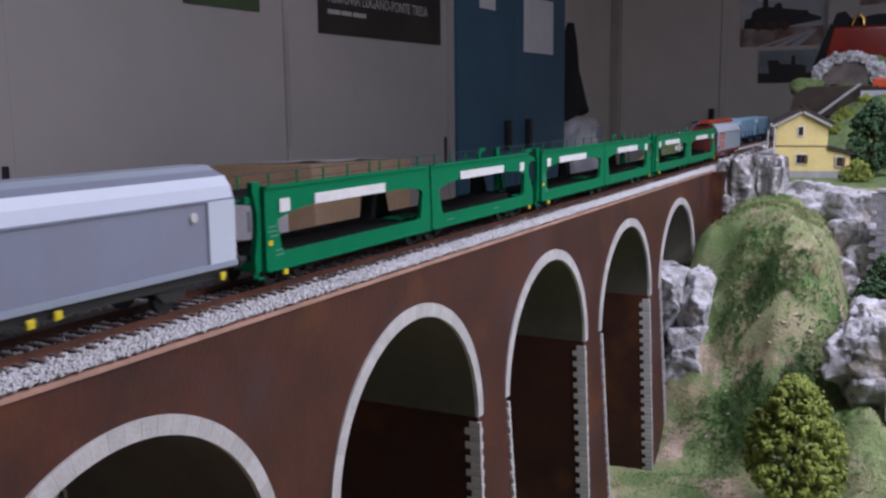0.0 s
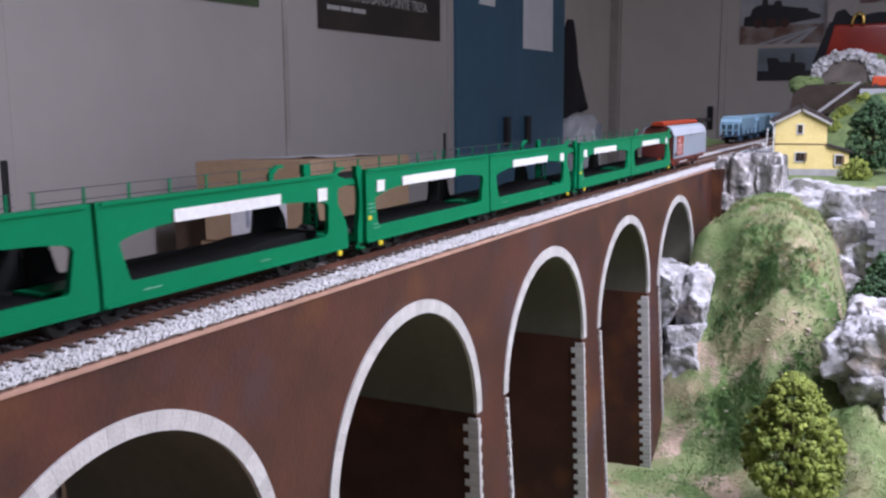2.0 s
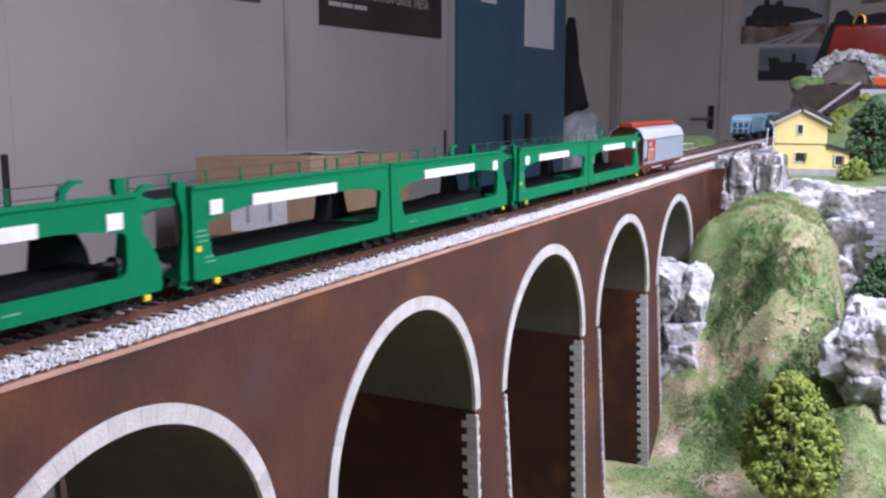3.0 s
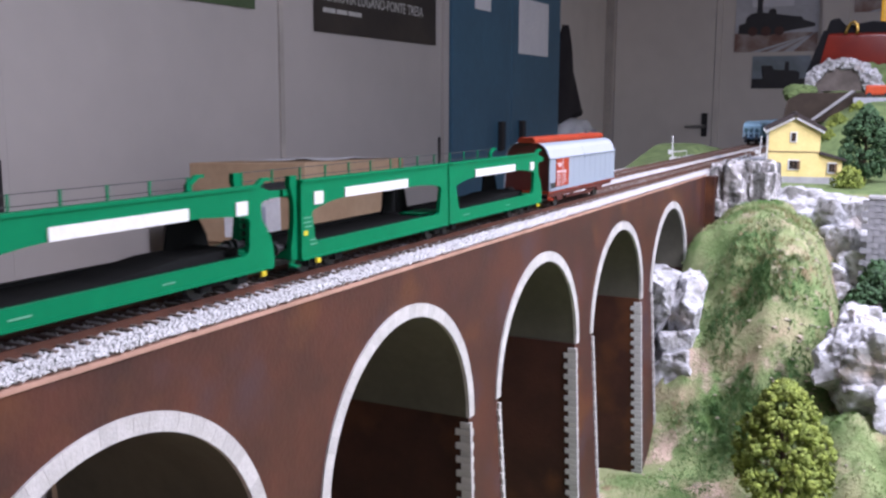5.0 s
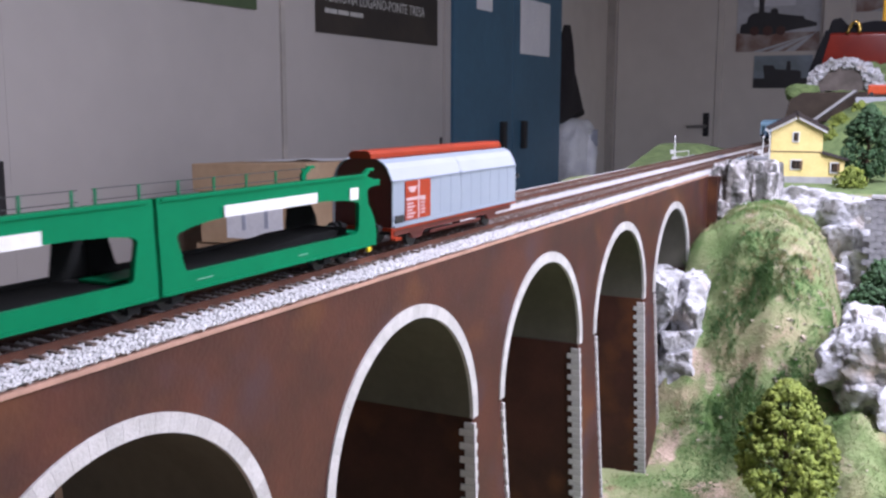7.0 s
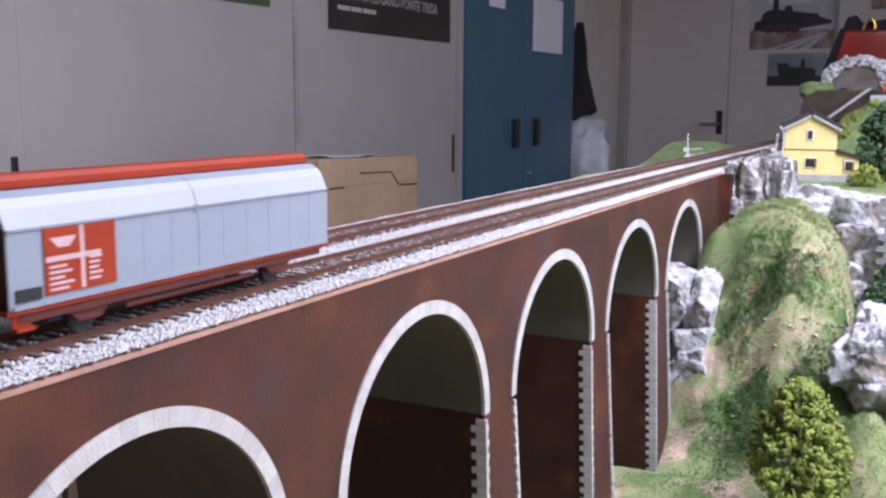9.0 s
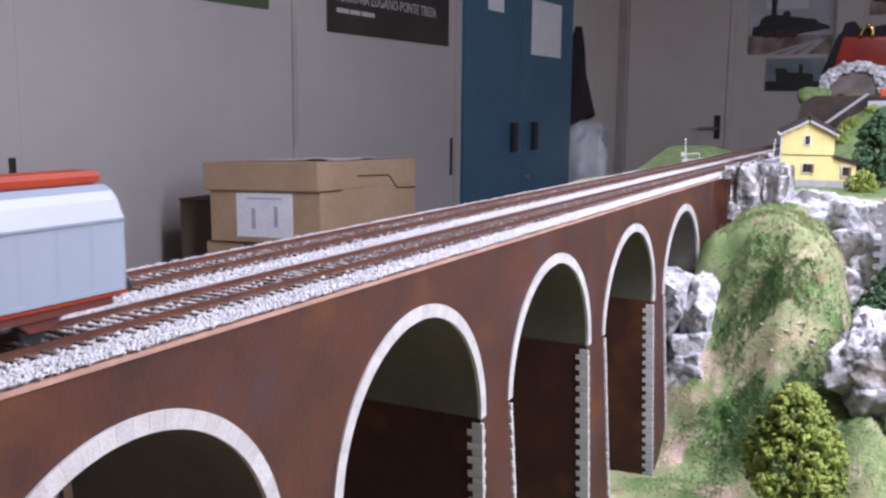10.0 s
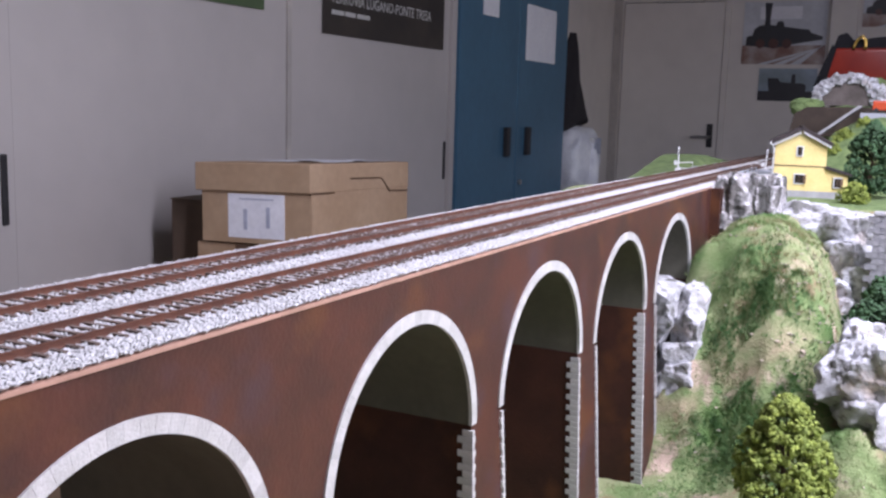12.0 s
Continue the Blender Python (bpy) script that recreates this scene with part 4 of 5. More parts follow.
def grey_wagon():
    L = 0.262
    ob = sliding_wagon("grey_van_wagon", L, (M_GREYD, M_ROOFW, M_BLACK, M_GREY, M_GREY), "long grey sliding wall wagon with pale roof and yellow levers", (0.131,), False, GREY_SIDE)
    x = HWG + 0.0004
    part("end_panel", boxes((x - 0.0006, x + 0.0004, L - 0.0145, L - 0.0005, 0.0142, 0.0365)), M_ROOFW, ob, "pale end panel")
    part("sill_rail", boxes((0.0163, 0.0176, 0.0, L, 0.0128, 0.0148)), M_GREY, ob, "light grey sill")
    for y, z in ((L - 0.0085, 0.0085), (L - 0.09, 0.0082), (L - 0.0805, 0.0088)):
        part("lever", boxes((0.0165, 0.0178, y - 0.0014, y + 0.0014, z, z + 0.0028), bevel=0.0005), M_YELLOWP, ob, "yellow lever")
    bm = bmesh.new()
    tube(bm, [(x - 0.0004, L - 0.0215, 0.0318), (x + 0.0003, L - 0.0215, 0.0318)], 0.0017, 14)
    part("emblem", bm, M_SILVER, ob, "small round pale emblem")
    return ob


def carrier():
    """Articulated double-deck car carrier: two halves, pierced side walls, upper deck with a wire railing on the far side."""
    ob = empty("car_carrier_wagon", pose(-0.0255, 0, Z0 + ZR), "green double-deck car carrier wagon, empty, in two halves", "wagon", "freight train")
    zb, zm, zt = 0.0068, 0.0134, 0.0393

    def mm(pts, top=99.0):
        return [(y / 1000, min(z, top) / 1000) for y, z in pts]
    walls = ((  # leading half: lower beam, posts, upper beam with its curved haunches
        [(-0.5, 6.8), (133.7, 6.8), (133.7, 13.4), (-0.5, 13.4)],
        [(-0.5, 13.4), (12.0, 13.4), (9.9, 14.2), (9.1, 15.6), (7.3, 25.6), (-0.5, 25.6)],
        [(121.0, 13.4), (133.7, 13.4), (132.9, 26.2), (125.2, 26.2), (123.9, 20.0), (123.0, 14.6), (122.3, 13.8)],
        [(-0.5, 25.6), (7.3, 25.6), (8.2, 26.4), (13.0, 27.6), (22.0, 29.2), (31.5, 30.0), (100, 30.0), (113, 29.3), (122, 28.2), (124.4, 27.4), (125.2, 26.2), (132.9, 26.2), (132.3, 39.3), (-0.5, 39.3)],
    ), (    # trailing half, with the hooked end
        [(135.3, 6.8), (272.8, 6.8), (273.2, 9.0), (273, 13.4), (135.3, 13.4)],
        [(135.3, 13.4), (149.0, 13.4), (147.0, 14.2), (146.2, 15.8), (143.0, 26.0), (134.6, 26.0)],
        [(255.0, 13.4), (273, 13.4), (271.8, 18), (268.6, 23), (266, 26), (258.6, 26), (258.2, 17), (257.4, 14.6)],
        [(134.6, 26.0), (143.0, 26.0), (144.2, 27.0), (150, 28.3), (160, 29.5), (168, 30.0), (232, 30.0), (246, 29.0), (255.4, 27.8), (258.0, 27.0), (258.6, 26), (266, 26), (265.5, 31.6), (267.0, 33.0),
         (274.8, 33.9), (274.8, 35.8), (268, 37.4), (263, 39.3), (134.0, 39.3)],
    ))
    for half, shapes in enumerate(walls):
        a, b = ((0.0, 0.1328), (0.136, 0.266))[half]
        for s in (1, -1):
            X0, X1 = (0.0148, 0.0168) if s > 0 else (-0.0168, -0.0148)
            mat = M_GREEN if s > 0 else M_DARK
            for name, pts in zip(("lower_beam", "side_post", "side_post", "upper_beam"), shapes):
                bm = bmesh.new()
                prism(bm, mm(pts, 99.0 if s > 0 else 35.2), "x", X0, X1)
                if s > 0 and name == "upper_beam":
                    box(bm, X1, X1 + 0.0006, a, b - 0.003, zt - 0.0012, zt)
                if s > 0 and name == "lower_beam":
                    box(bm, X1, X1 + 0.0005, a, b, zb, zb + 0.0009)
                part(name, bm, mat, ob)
            if s < 0:
                continue
            m0 = (0.0315, 0.1668)[half]
            part("white_board", boxes((X1 + 0.0001, X1 + 0.0007, m0, m0 + (0.0565, 0.0582)[half], 0.0299, 0.0341), bevel=0.0001), M_WHITE, ob, "long white board on the upper beam")
            p = (0.0081, 0.2502)[half]
            part("small_board", boxes((X1 + 0.0001, X1 + 0.0006, p, p + 0.0066, 0.0288, 0.0339)), M_WHITE, ob, "small white plate")
        part("lower_deck", boxes((-0.0148, 0.0148, a + 0.001, b - 0.001, 0.0108, 0.0120)), M_DARK, ob, "black lower loading deck")
        part("upper_deck", boxes((-0.0148, 0.0148, a + 0.001, b - 0.001, 0.0318, 0.0332)), M_DARK, ob, "black upper loading deck")
        if half:
            bm = bmesh.new()
            prism(bm, [(b - 0.07, 0.0120), (b - 0.05, 0.0132), (b - 0.034, 0.0148), (b - 0.001, 0.0148), (b - 0.001, 0.0120)], "x", -0.0147, 0.0060)
            part("raised_deck", bm, M_DARK, ob, "raised black deck over the bogie")
        # posts of the far wall beside the joint and the end
        y = b - 0.008 if half == 0 else b - 0.012
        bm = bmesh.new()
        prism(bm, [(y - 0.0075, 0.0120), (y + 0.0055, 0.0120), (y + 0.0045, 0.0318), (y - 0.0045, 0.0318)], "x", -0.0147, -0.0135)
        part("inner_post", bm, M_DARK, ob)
        # railing of the upper deck
        bm = bmesh.new()
        for z in (0.0368, 0.0407):
            tube(bm, [(-0.0155, a + 0.002, z), (-0.0155, b - 0.001, z)], 0.00022, 4)
        rail = part("railing", bm, M_RAILING, ob, "thin dark wire railing")
        for k in range(7):
            y = a + 0.0035 + (b - a - 0.007) * k / 6
            part("railing_post", boxes((-0.0158, -0.0153, y - 0.0005, y + 0.0005, 0.0345, 0.0409)), M_GREEN, rail)
        bogie(ob, a + 0.02 if half == 0 else b - 0.02, M_DARK)
    bogie(ob, 0.1345, M_DARK)
    part("joint_plate", boxes((-0.006, 0.006, 0.122, 0.146, 0.0121, 0.0132), bevel=0.0003), M_GREEN, ob, "green plate over the joint of the halves")
    # ladder frame at the leading end, ramps and hooks at both
    for s in (-1, 1):
        bm = bmesh.new()
        prism(bm, mm([(-0.8, 7.0), (-4.8, 7.4), (-5.0, 12.0), (-4.0, 17.0), (-3.1, 23.0), (-3.1, 30.0), (-4.4, 35.0), (-5.4, 37.5), (-5.4, 41.0), (-0.8, 41.0)]), "x", s * 0.0138 - 0.0012, s * 0.0138 + 0.0012)
        part("end_frame", bm, M_GREEN, ob, "curved green end frame")
        bm = bmesh.new()
        prism(bm, mm([(261.5, 38.0), (264.5, 37.6), (268.6, 40.3), (271.6, 40.2), (271.6, 41.5), (267.0, 41.6)]), "x", s * 0.0158 - 0.0008, s * 0.0158 + 0.0008)
        if s < 0:
            box(bm, -0.0166, -0.015, 0.2615, 0.2645, 0.034, 0.038)
        part("end_hook", bm, M_GREEN, ob, "green hook of the loading ramp")
        part("step", boxes((s * 0.0146 - 0.0014, s * 0.0146 + 0.0014, -0.0045, -0.001, 0.0045, 0.0052), (s * 0.0135 - 0.0003, s * 0.0135 + 0.0003, -0.0045, -0.001, 0.0052, 0.0072)), M_GREEN, ob)
    bm = boxes((-0.0126, -0.0119, -0.0036, -0.0028, 0.012, 0.034), (-0.0084, -0.0077, -0.0036, -0.0028, 0.012, 0.034))
    for k in range(6):
        box(bm, -0.0119, -0.0084, -0.0035, -0.0029, 0.0145 + k * 0.0032, 0.0152 + k * 0.0032)
    part("ladder", bm, M_GREEN, ob, "small green end ladder")
    part("end_beam", boxes((-0.0145, 0.0145, -0.0045, -0.0006, 0.0078, 0.0112), bevel=0.0004), M_GREEN, ob)
    part("end_beam", boxes((-0.0145, 0.0145, 0.2665, 0.2725, 0.0078, 0.0112), bevel=0.0004), M_GREEN, ob)
    part("lower_ramp", boxes((-0.011, 0.011, 0.2725, 0.2795, 0.0106, 0.0115), (-0.0118, -0.011, 0.2725, 0.2795, 0.0106, 0.0135), (0.011, 0.0118, 0.2725, 0.2795, 0.0106, 0.0135)), M_GREEN, ob, "green lower loading ramp")
    for y0, y1 in ((-0.008, -0.0004), (0.2655, 0.282)):
        part("upper_ramp", boxes((-0.0135, 0.0135, y0, y1, 0.0331, 0.0339), (0.0118, 0.0135, y0, y1, 0.0339, 0.0358), (-0.0135, -0.0118, y0, y1, 0.0339, 0.0352)), M_GREEN, ob, "green upper loading ramp")
    buffers(ob, -0.0045, -1, M_BLACK)
    buffers(ob, 0.2725, 1, M_BLACK)
    for y in (0.0105, 0.2655):
        part("lever", boxes((0.0166, 0.0178, y - 0.0014, y + 0.0014, 0.0046, 0.0066), bevel=0.0003), M_YELLOWP, ob, "yellow brake lever")
    part("hazard_mark", boxes((0.0169, 0.0172, 0.0008, 0.0034, 0.0168, 0.0187)), M_YELLOWP, ob, "small yellow mark")
    for y, z, w in ((0.0012, 0.0235, 0.005), (0.0008, 0.0217, 0.0062), (0.0022, 0.0199, 0.0048), (0.0052, 0.0142, 0.0045), (0.0055, 0.0124, 0.005), (0.152, 0.0098, 0.008), (0.212, 0.0098, 0.006)):
        part("mark", boxes((0.0168, 0.0170, y, y + w, z, z + 0.0006)), M_MARK, ob, "faint unreadable print")
    return ob


def hopper(L=0.165):
    ob = empty("hopper_wagon", pose(-0.0745, 0, Z0 + ZR), "light blue hopper wagon with sloping ends", "wagon", "departing train")
    bm = bmesh.new()
    prism(bm, [(0.012, 0.031), (0.022, 0.0225), (L - 0.022, 0.0225), (L - 0.012, 0.031), (L - 0.010, 0.034), (L - 0.016, 0.04), (0.016, 0.04), (0.010, 0.034)], "x", -0.0165, 0.0165)
    part("body", bm, M_HOPPER, ob)
    for k in range(3):
        y = 0.022 + (L - 0.044) * (k + 0.5) / 3
        hw = (L - 0.044) / 6
        bm = bmesh.new()
        prism(bm, [(y - hw * 0.92, 0.023), (y + hw * 0.92, 0.023), (y + hw * 0.4, 0.0135), (y - hw * 0.4, 0.0135)], "x", -0.0158, 0.0158)
        part("hopper_bin", bm, M_HOPPER, ob)
    rf = bmesh.new()
    prism(rf, [(-0.0165, 0.0397), (0.0165, 0.0397), (0.012, 0.0432), (-0.012, 0.0432)], "y", 0.014, L - 0.014)
    part("roof", rf, M_HOPPER, ob)
    part("underframe", boxes((-0.0155, 0.0155, 0, L, 0.0105, 0.0132), (-0.012, 0.012, 0.024, L - 0.024, 0.013, 0.0224)), M_HOPPERD, ob)
    for y, o in ((0.0, 1), (L, -1)):
        e = bmesh.new()
        for x in (-0.0145, -0.005, 0.005, 0.0145):
            box(e, x - 0.0008, x + 0.0008, min(y + o * 0.001, y + o * 0.003), max(y + o * 0.001, y + o * 0.003), 0.0132, 0.031)
        for z in (0.02, 0.031):
            box(e, -0.0152, 0.0152, min(y + o * 0.001, y + o * 0.003), max(y + o * 0.001, y + o * 0.003), z, z + 0.0016)
        part("end_railing", e, M_HOPPER, ob)
        buffers(ob, y, -o, M_BLACK)
    for y in (0.03, L - 0.03):
        bogie(ob, y, M_HOPPERD)
    return ob


M_MARK = material("faint_green_print", (0.08, 0.27, 0.17), 0.6, scale=60)
M_RAILING = material("dark_wire", (0.045, 0.05, 0.048), 0.5, scale=60)
RED = red_wagon()
GREY = grey_wagon()
CAR_C = carrier()
CAR_B = copy_thing(CAR_C, CAR_C.matrix_basis)
CAR_A = copy_thing(CAR_C, CAR_C.matrix_basis)
HOP_A = hopper()
HOP_B = copy_thing(HOP_A, HOP_A.matrix_basis)
HOP_C = copy_thing(HOP_A, HOP_A.matrix_basis)


# ---- buildings and fittings on the layout ----
def house():
    ob = empty("house", pose(0.039, 1.288, Z0 - 0.021, 0, 0, 8), "small yellow plastered model house with dark tiled gable roof", "house")
    wd, dp, ea, ap = 0.0615, 0.066, 0.0675, 0.0835
    bm = bmesh.new()
    prism(bm, [(0, 0.0), (wd, 0.0), (wd, ea), (wd / 2, ap), (0, ea)], "y", 0, dp)
    part("wall", bm, M_HOUSE, ob)
    part("plinth", boxes((-0.0006, wd + 0.0006, -0.0008, dp, -0.01, 0.0055)), M_PLINTH, ob, "grey stone plinth")
    part("string_course", boxes((-0.0004, wd + 0.0004, -0.0007, dp, 0.0362, 0.0374)), M_SHUTTER, ob, "brown string course")
    slope = math.atan2(ap - ea, wd / 2)
    ln = (wd / 2) / math.cos(slope) + 0.0065
    for s in (-1, 1):
        rf = bmesh.new()
        box(rf, 0, ln, -0.0065, dp + 0.005, -0.0012, 0.0026)
        n = 13
        for k in range(n):
            y = -0.0055 + (dp + 0.0105) * (k + 0.5) / n
            box(rf, 0, ln, y - 0.0014, y + 0.0014, 0.0026, 0.0033)
        m = Matrix.Translation((wd / 2, 0, ap - 0.0005)) @ (Matrix.Rotation(slope, 4, "Y") if s > 0 else Matrix.Rotation(math.pi, 4, "Z") @ Matrix.Translation((0, -dp, 0)) @ Matrix.Rotation(slope, 4, "Y"))
        part("roof", rf, M_SLATE, ob, "dark brown tiled roof", m=m)
        for k in range(11):
            d = 0.003 + k * (ln - 0.006) / 10
            x = wd / 2 + s * d * math.cos(slope)
            z = ap - d * math.sin(slope) - 0.0036
            part("dentil", boxes((x - 0.0011, x + 0.0011, -0.0064, -0.0002, z - 0.0013, z + 0.0012)), M_WHITE, ob)
    part("ridge", boxes((wd / 2 - 0.0018, wd / 2 + 0.0018, -0.006, dp + 0.0055, ap + 0.0008, ap + 0.0036), bevel=0.0008), M_SLATE, ob)

    def window(x, z, w, h, shutters, m=None):
        wi = part("window", boxes((x - w / 2 - 0.0014, x + w / 2 + 0.0014, -0.0013, -0.0001, z - h / 2 - 0.0014, z + h / 2 + 0.0014)), M_WHITE, ob, "window with white surround")
        part("pane", boxes((x - w / 2, x + w / 2, -0.0017, -0.0012, z - h / 2, z + h / 2)), M_WINDARK, wi, "dark glass")
        part("glazing_bar", boxes((x - 0.0003, x + 0.0003, -0.0021, -0.0016, z - h / 2, z + h / 2)), M_SHUTTER, wi)
        if shutters:
            part("shutter", boxes((x + w / 2 - 0.0006, x + w / 2 + 0.0026, -0.0026, -0.0018, z - h / 2 - 0.0006, z + h / 2)), M_SHUTTER, wi, "brown shutter")
    window(0.0295, 0.0555, 0.0056, 0.0105, False)
    window(0.031, 0.0205, 0.0105, 0.0105, True)
    gut = bmesh.new()
    tube(gut, [(-0.006, -0.006, 0.0645), (-0.006, dp, 0.0645)], 0.0014, 8)
    tube(gut, [(-0.006, -0.005, 0.064), (-0.0018, -0.0028, 0.058), (-0.0018, -0.0028, 0.0)], 0.001, 8)
    part("gutter", gut, M_WHITE, ob, "white gutter and downpipe")
    # lean-to
    bm = bmesh.new()
    prism(bm, [(wd, 0), (0.0885, 0), (0.0885, 0.0265), (wd, 0.034)], "y", 0.0015, dp * 0.7)
    part("annex_wall", bm, M_HOUSE, ob)
    part("annex_plinth", boxes((wd + 0.0008, 0.0891, 0.0008, dp * 0.7, -0.01, 0.0055)), M_PLINTH, ob)
    rf = bmesh.new()
    prism(rf, [(wd - 0.0005, 0.0345), (0.0925, 0.0262), (0.0925, 0.0286), (wd - 0.0005, 0.0372)], "y", -0.003, dp * 0.74)
    part("annex_roof", rf, M_SLATE, ob, "dark lean-to roof")
    window(0.0765, 0.0175, 0.0075, 0.011, True)
    return ob


house()


def barrier(x, y, s, label):
    ob = empty("crossing_barrier", pose(x, y, Z0 - 0.003 + fall(y)), label, "barrier", "level crossing")
    bm = bmesh.new()
    tube(bm, [(0, 0, 0), (0, 0, 0.012), (-0.001 * s, 0, 0.034)], [0.0012, 0.0011, 0.0008], 8)
    part("post", bm, M_WHITE, ob)
    bm = bmesh.new()
    bmesh.ops.create_uvsphere(bm, u_segments=10, v_segments=6, radius=0.0017, matrix=Matrix.Translation((-0.001 * s, 0, 0.035)))
    part("finial", bm, M_WHITE, ob)
    part("base", boxes((-0.004, 0.004, -0.003, 0.003, 0, 0.006), bevel=0.0008), M_WHITE, ob)
    part("counterweight", boxes((-0.0065, -0.002, -0.0015, 0.0015, 0.01, 0.0165), bevel=0.0006), M_WHITE, ob)
    bm = bmesh.new()
    tube(bm, [(0, 0, 0.0135), (0.02 * s, 0, 0.0155), (0.0205 * s, 0, 0.003)], 0.0008, 6)
    tube(bm, [(0, 0, 0.006), (0.02 * s, 0, 0.0055)], 0.0006, 6)
    part("gate", bm, M_WHITE, ob, "white tubular gate")
    return ob


barrier(-0.113, 1.42, 1, "white level crossing barrier beside the far track")
barrier(-0.001, 1.5, -1, "white level crossing barrier beside the house")
M_ROAD = material("pale_grey_road", (0.36, 0.38, 0.42), 0.85, second=(0.3, 0.31, 0.35), scale=40, bump=0.2, bump_scale=400)
thing("road", boxes((-0.1, 0.03, 1.43, 1.48, -0.016, 0.0038 + fall(1.455))), M_ROAD, "pale grey crossing road between the rails", "road", kind="structure", m=pose(0, 0, Z0))
# small fence on the abutment
fe = empty("fence", pose(0.004, 1.2, Z0 + 0.0), "small pale grey fence along the abutment", "fence")
M_FENCE = material("pale_blue_fence", (0.45, 0.52, 0.6), 0.6, scale=60)
for k in range(6):
    part("post", boxes((-0.0006, 0.0006, k * 0.035 - 0.0006, k * 0.035 + 0.0006, -0.012, 0.0075)), M_FENCE, fe)
for z in (0.0035, 0.0068):
    part("rail", boxes((-0.0004, 0.0004, 0, 0.175, z - 0.0005, z + 0.0005)), M_FENCE, fe)

# masonry retaining wall at the edge of the ravine
M_MASON = material("grey_masonry", (0.25, 0.25, 0.265), 0.85, second=(0.18, 0.18, 0.195), scale=60, bump=0.4, bump_scale=300, rand=0.12)
rw = empty("retaining_wall", pose(0.303, 1.03, Z0 - 0.149, 0, 0, 90), "grey coursed masonry retaining wall", "wall")
part("core", boxes((0.0012, 0.02, 0, 0.132, 0, 0.132)), M_MASON, rw)
BR = [mesh_of("stone_block", boxes((0, 0.0016, 0.0003, 0.0117, 0.0003, 0.0057)), M_MASON)]
for r in range(22):
    for c in range(11):
        shared("stone_block", BR[0], rw, pose(0, c * 0.012 + (0.006 if r % 2 else 0.0), r * 0.006))
part("coping", boxes((-0.001, 0.02, 0, 0.133, 0.1325, 0.1355), bevel=0.0006), M_PLINTH, rw, "grey coping stones")

# upper terrace with the tunnel mouth
M_TUNNEL = material("brown_tunnel_wall", (0.05, 0.036, 0.026), 0.9, second=(0.035, 0.025, 0.018), scale=50, bump=0.4, bump_scale=300)


def terrace_z(x, y):
    e = smooth((x - 0.004) / 0.05) * smooth((y - 1.8) / 0.06)
    z = -0.01 + (0.105 + 0.01 * fbm(x, y, 2, 30, 3)) * e
    z += 0.055 * smooth((x - 0.0) / 0.07) * smooth((y - 1.97) / 0.05)
    return z


tb = bmesh.new()
grid_sheet(tb, np.linspace(0.004, 0.55, 70), np.linspace(1.78, 2.6, 70), terrace_z)
thing("terrace", tb, M_MOSS, "mossy green upper terrace of the model landscape", "hill", kind="structure", m=pose(0, 0, Z0), smooth=True)
M_MOUTH = material("brown_grey_tunnel_face", (0.13, 0.11, 0.1), 0.9, second=(0.08, 0.068, 0.06), scale=50, bump=0.5, bump_scale=250)
pt = empty("tunnel_portal", pose(0.075, 1.95, Z0 + 0.1), "rock-framed tunnel mouth on the upper terrace", "tunnel")
bm = bmesh.new()
prism(bm, [(0.055 * math.cos(a), 0.05 * math.sin(a)) for a in [math.pi * k / 16 for k in range(17)]], "y", -0.004, 0.03)
part("tunnel_mouth", bm, M_MOUTH, pt, "grey-brown blocked tunnel mouth")
rng = random.Random(11)
for k in range(15):
    a = math.pi * (k + 0.3) / 15
    bm = bmesh.new()
    bmesh.ops.create_icosphere(bm, subdivisions=3, radius=1)
    for v in bm.verts:
        q = v.co
        v.co = q * (1 + 0.45 * fbm(q.x + k * 3, q.y, q.z, 1.8, 4)) * rng.uniform(0.97, 1.03)
    sc = rng.uniform(0.007, 0.012) * (1.5 if a < 1.0 else 1.0)
    part("rock", bm, M_ROCK, pt, m=Matrix.Translation((0.057 * math.cos(a), -0.004, 0.051 * math.sin(a))) @ Matrix.Diagonal((sc, sc, sc, 1)))
bm = bmesh.new()
prism(bm, [(-0.028, -0.03), (0.2, -0.03), (0.2, 0.022), (0.0, 0.02), (-0.02, 0.008)], "y", 1.79, 1.805)
thing("terrace_wall", bm, M_TUNNEL, "dark brown wall below the upper terrace", "wall", m=pose(0.02, 0, Z0 + 0.075))
rock("moss_mound", (0.018, 1.815, 0.094), (0.028, 0.022, 0.016), 12, M_MOSS, "green mossy mound beside the tunnel mouth", 0.16)
for k, (bx_, by_, bz_, bh_) in enumerate(((0.085, 1.53, 0.02, 0.022), (0.1, 1.57, 0.04, 0.02), (0.125, 1.6, 0.06, 0.018))):
    tree("bush", bx_, by_, bz_, bh_, 0.014, 30 + k, M_LEAF, "small green bush on the bank behind the house", "bush", 0.0, 120, 8, 0.0018, 0.2)
rd = bmesh.new()
prism(rd, [(0.049, 0.05), (0.056, 0.05), (0.114, 0.0965), (0.109, 0.098)], "y", 1.68, 1.72)
thing("ramp_wall", rd, M_PLINTH, "pale concrete ramp wall climbing to the terrace", "wall", m=pose(0, 0, Z0))
thing("upper_road", boxes((0.116, 0.4, 1.62, 1.9, 0.07, 0.086)), M_ROAD, "pale blue-grey road on the upper level", "road", kind="structure", m=pose(0, 0, Z0))
M_ORANGE = material("orange_red_paint", (0.5, 0.07, 0.02), 0.4, scale=40)
tk = empty("model_vehicle", pose(0.139, 1.74, Z0 + 0.087), "small orange-red model vehicle on the upper road", "vehicle")
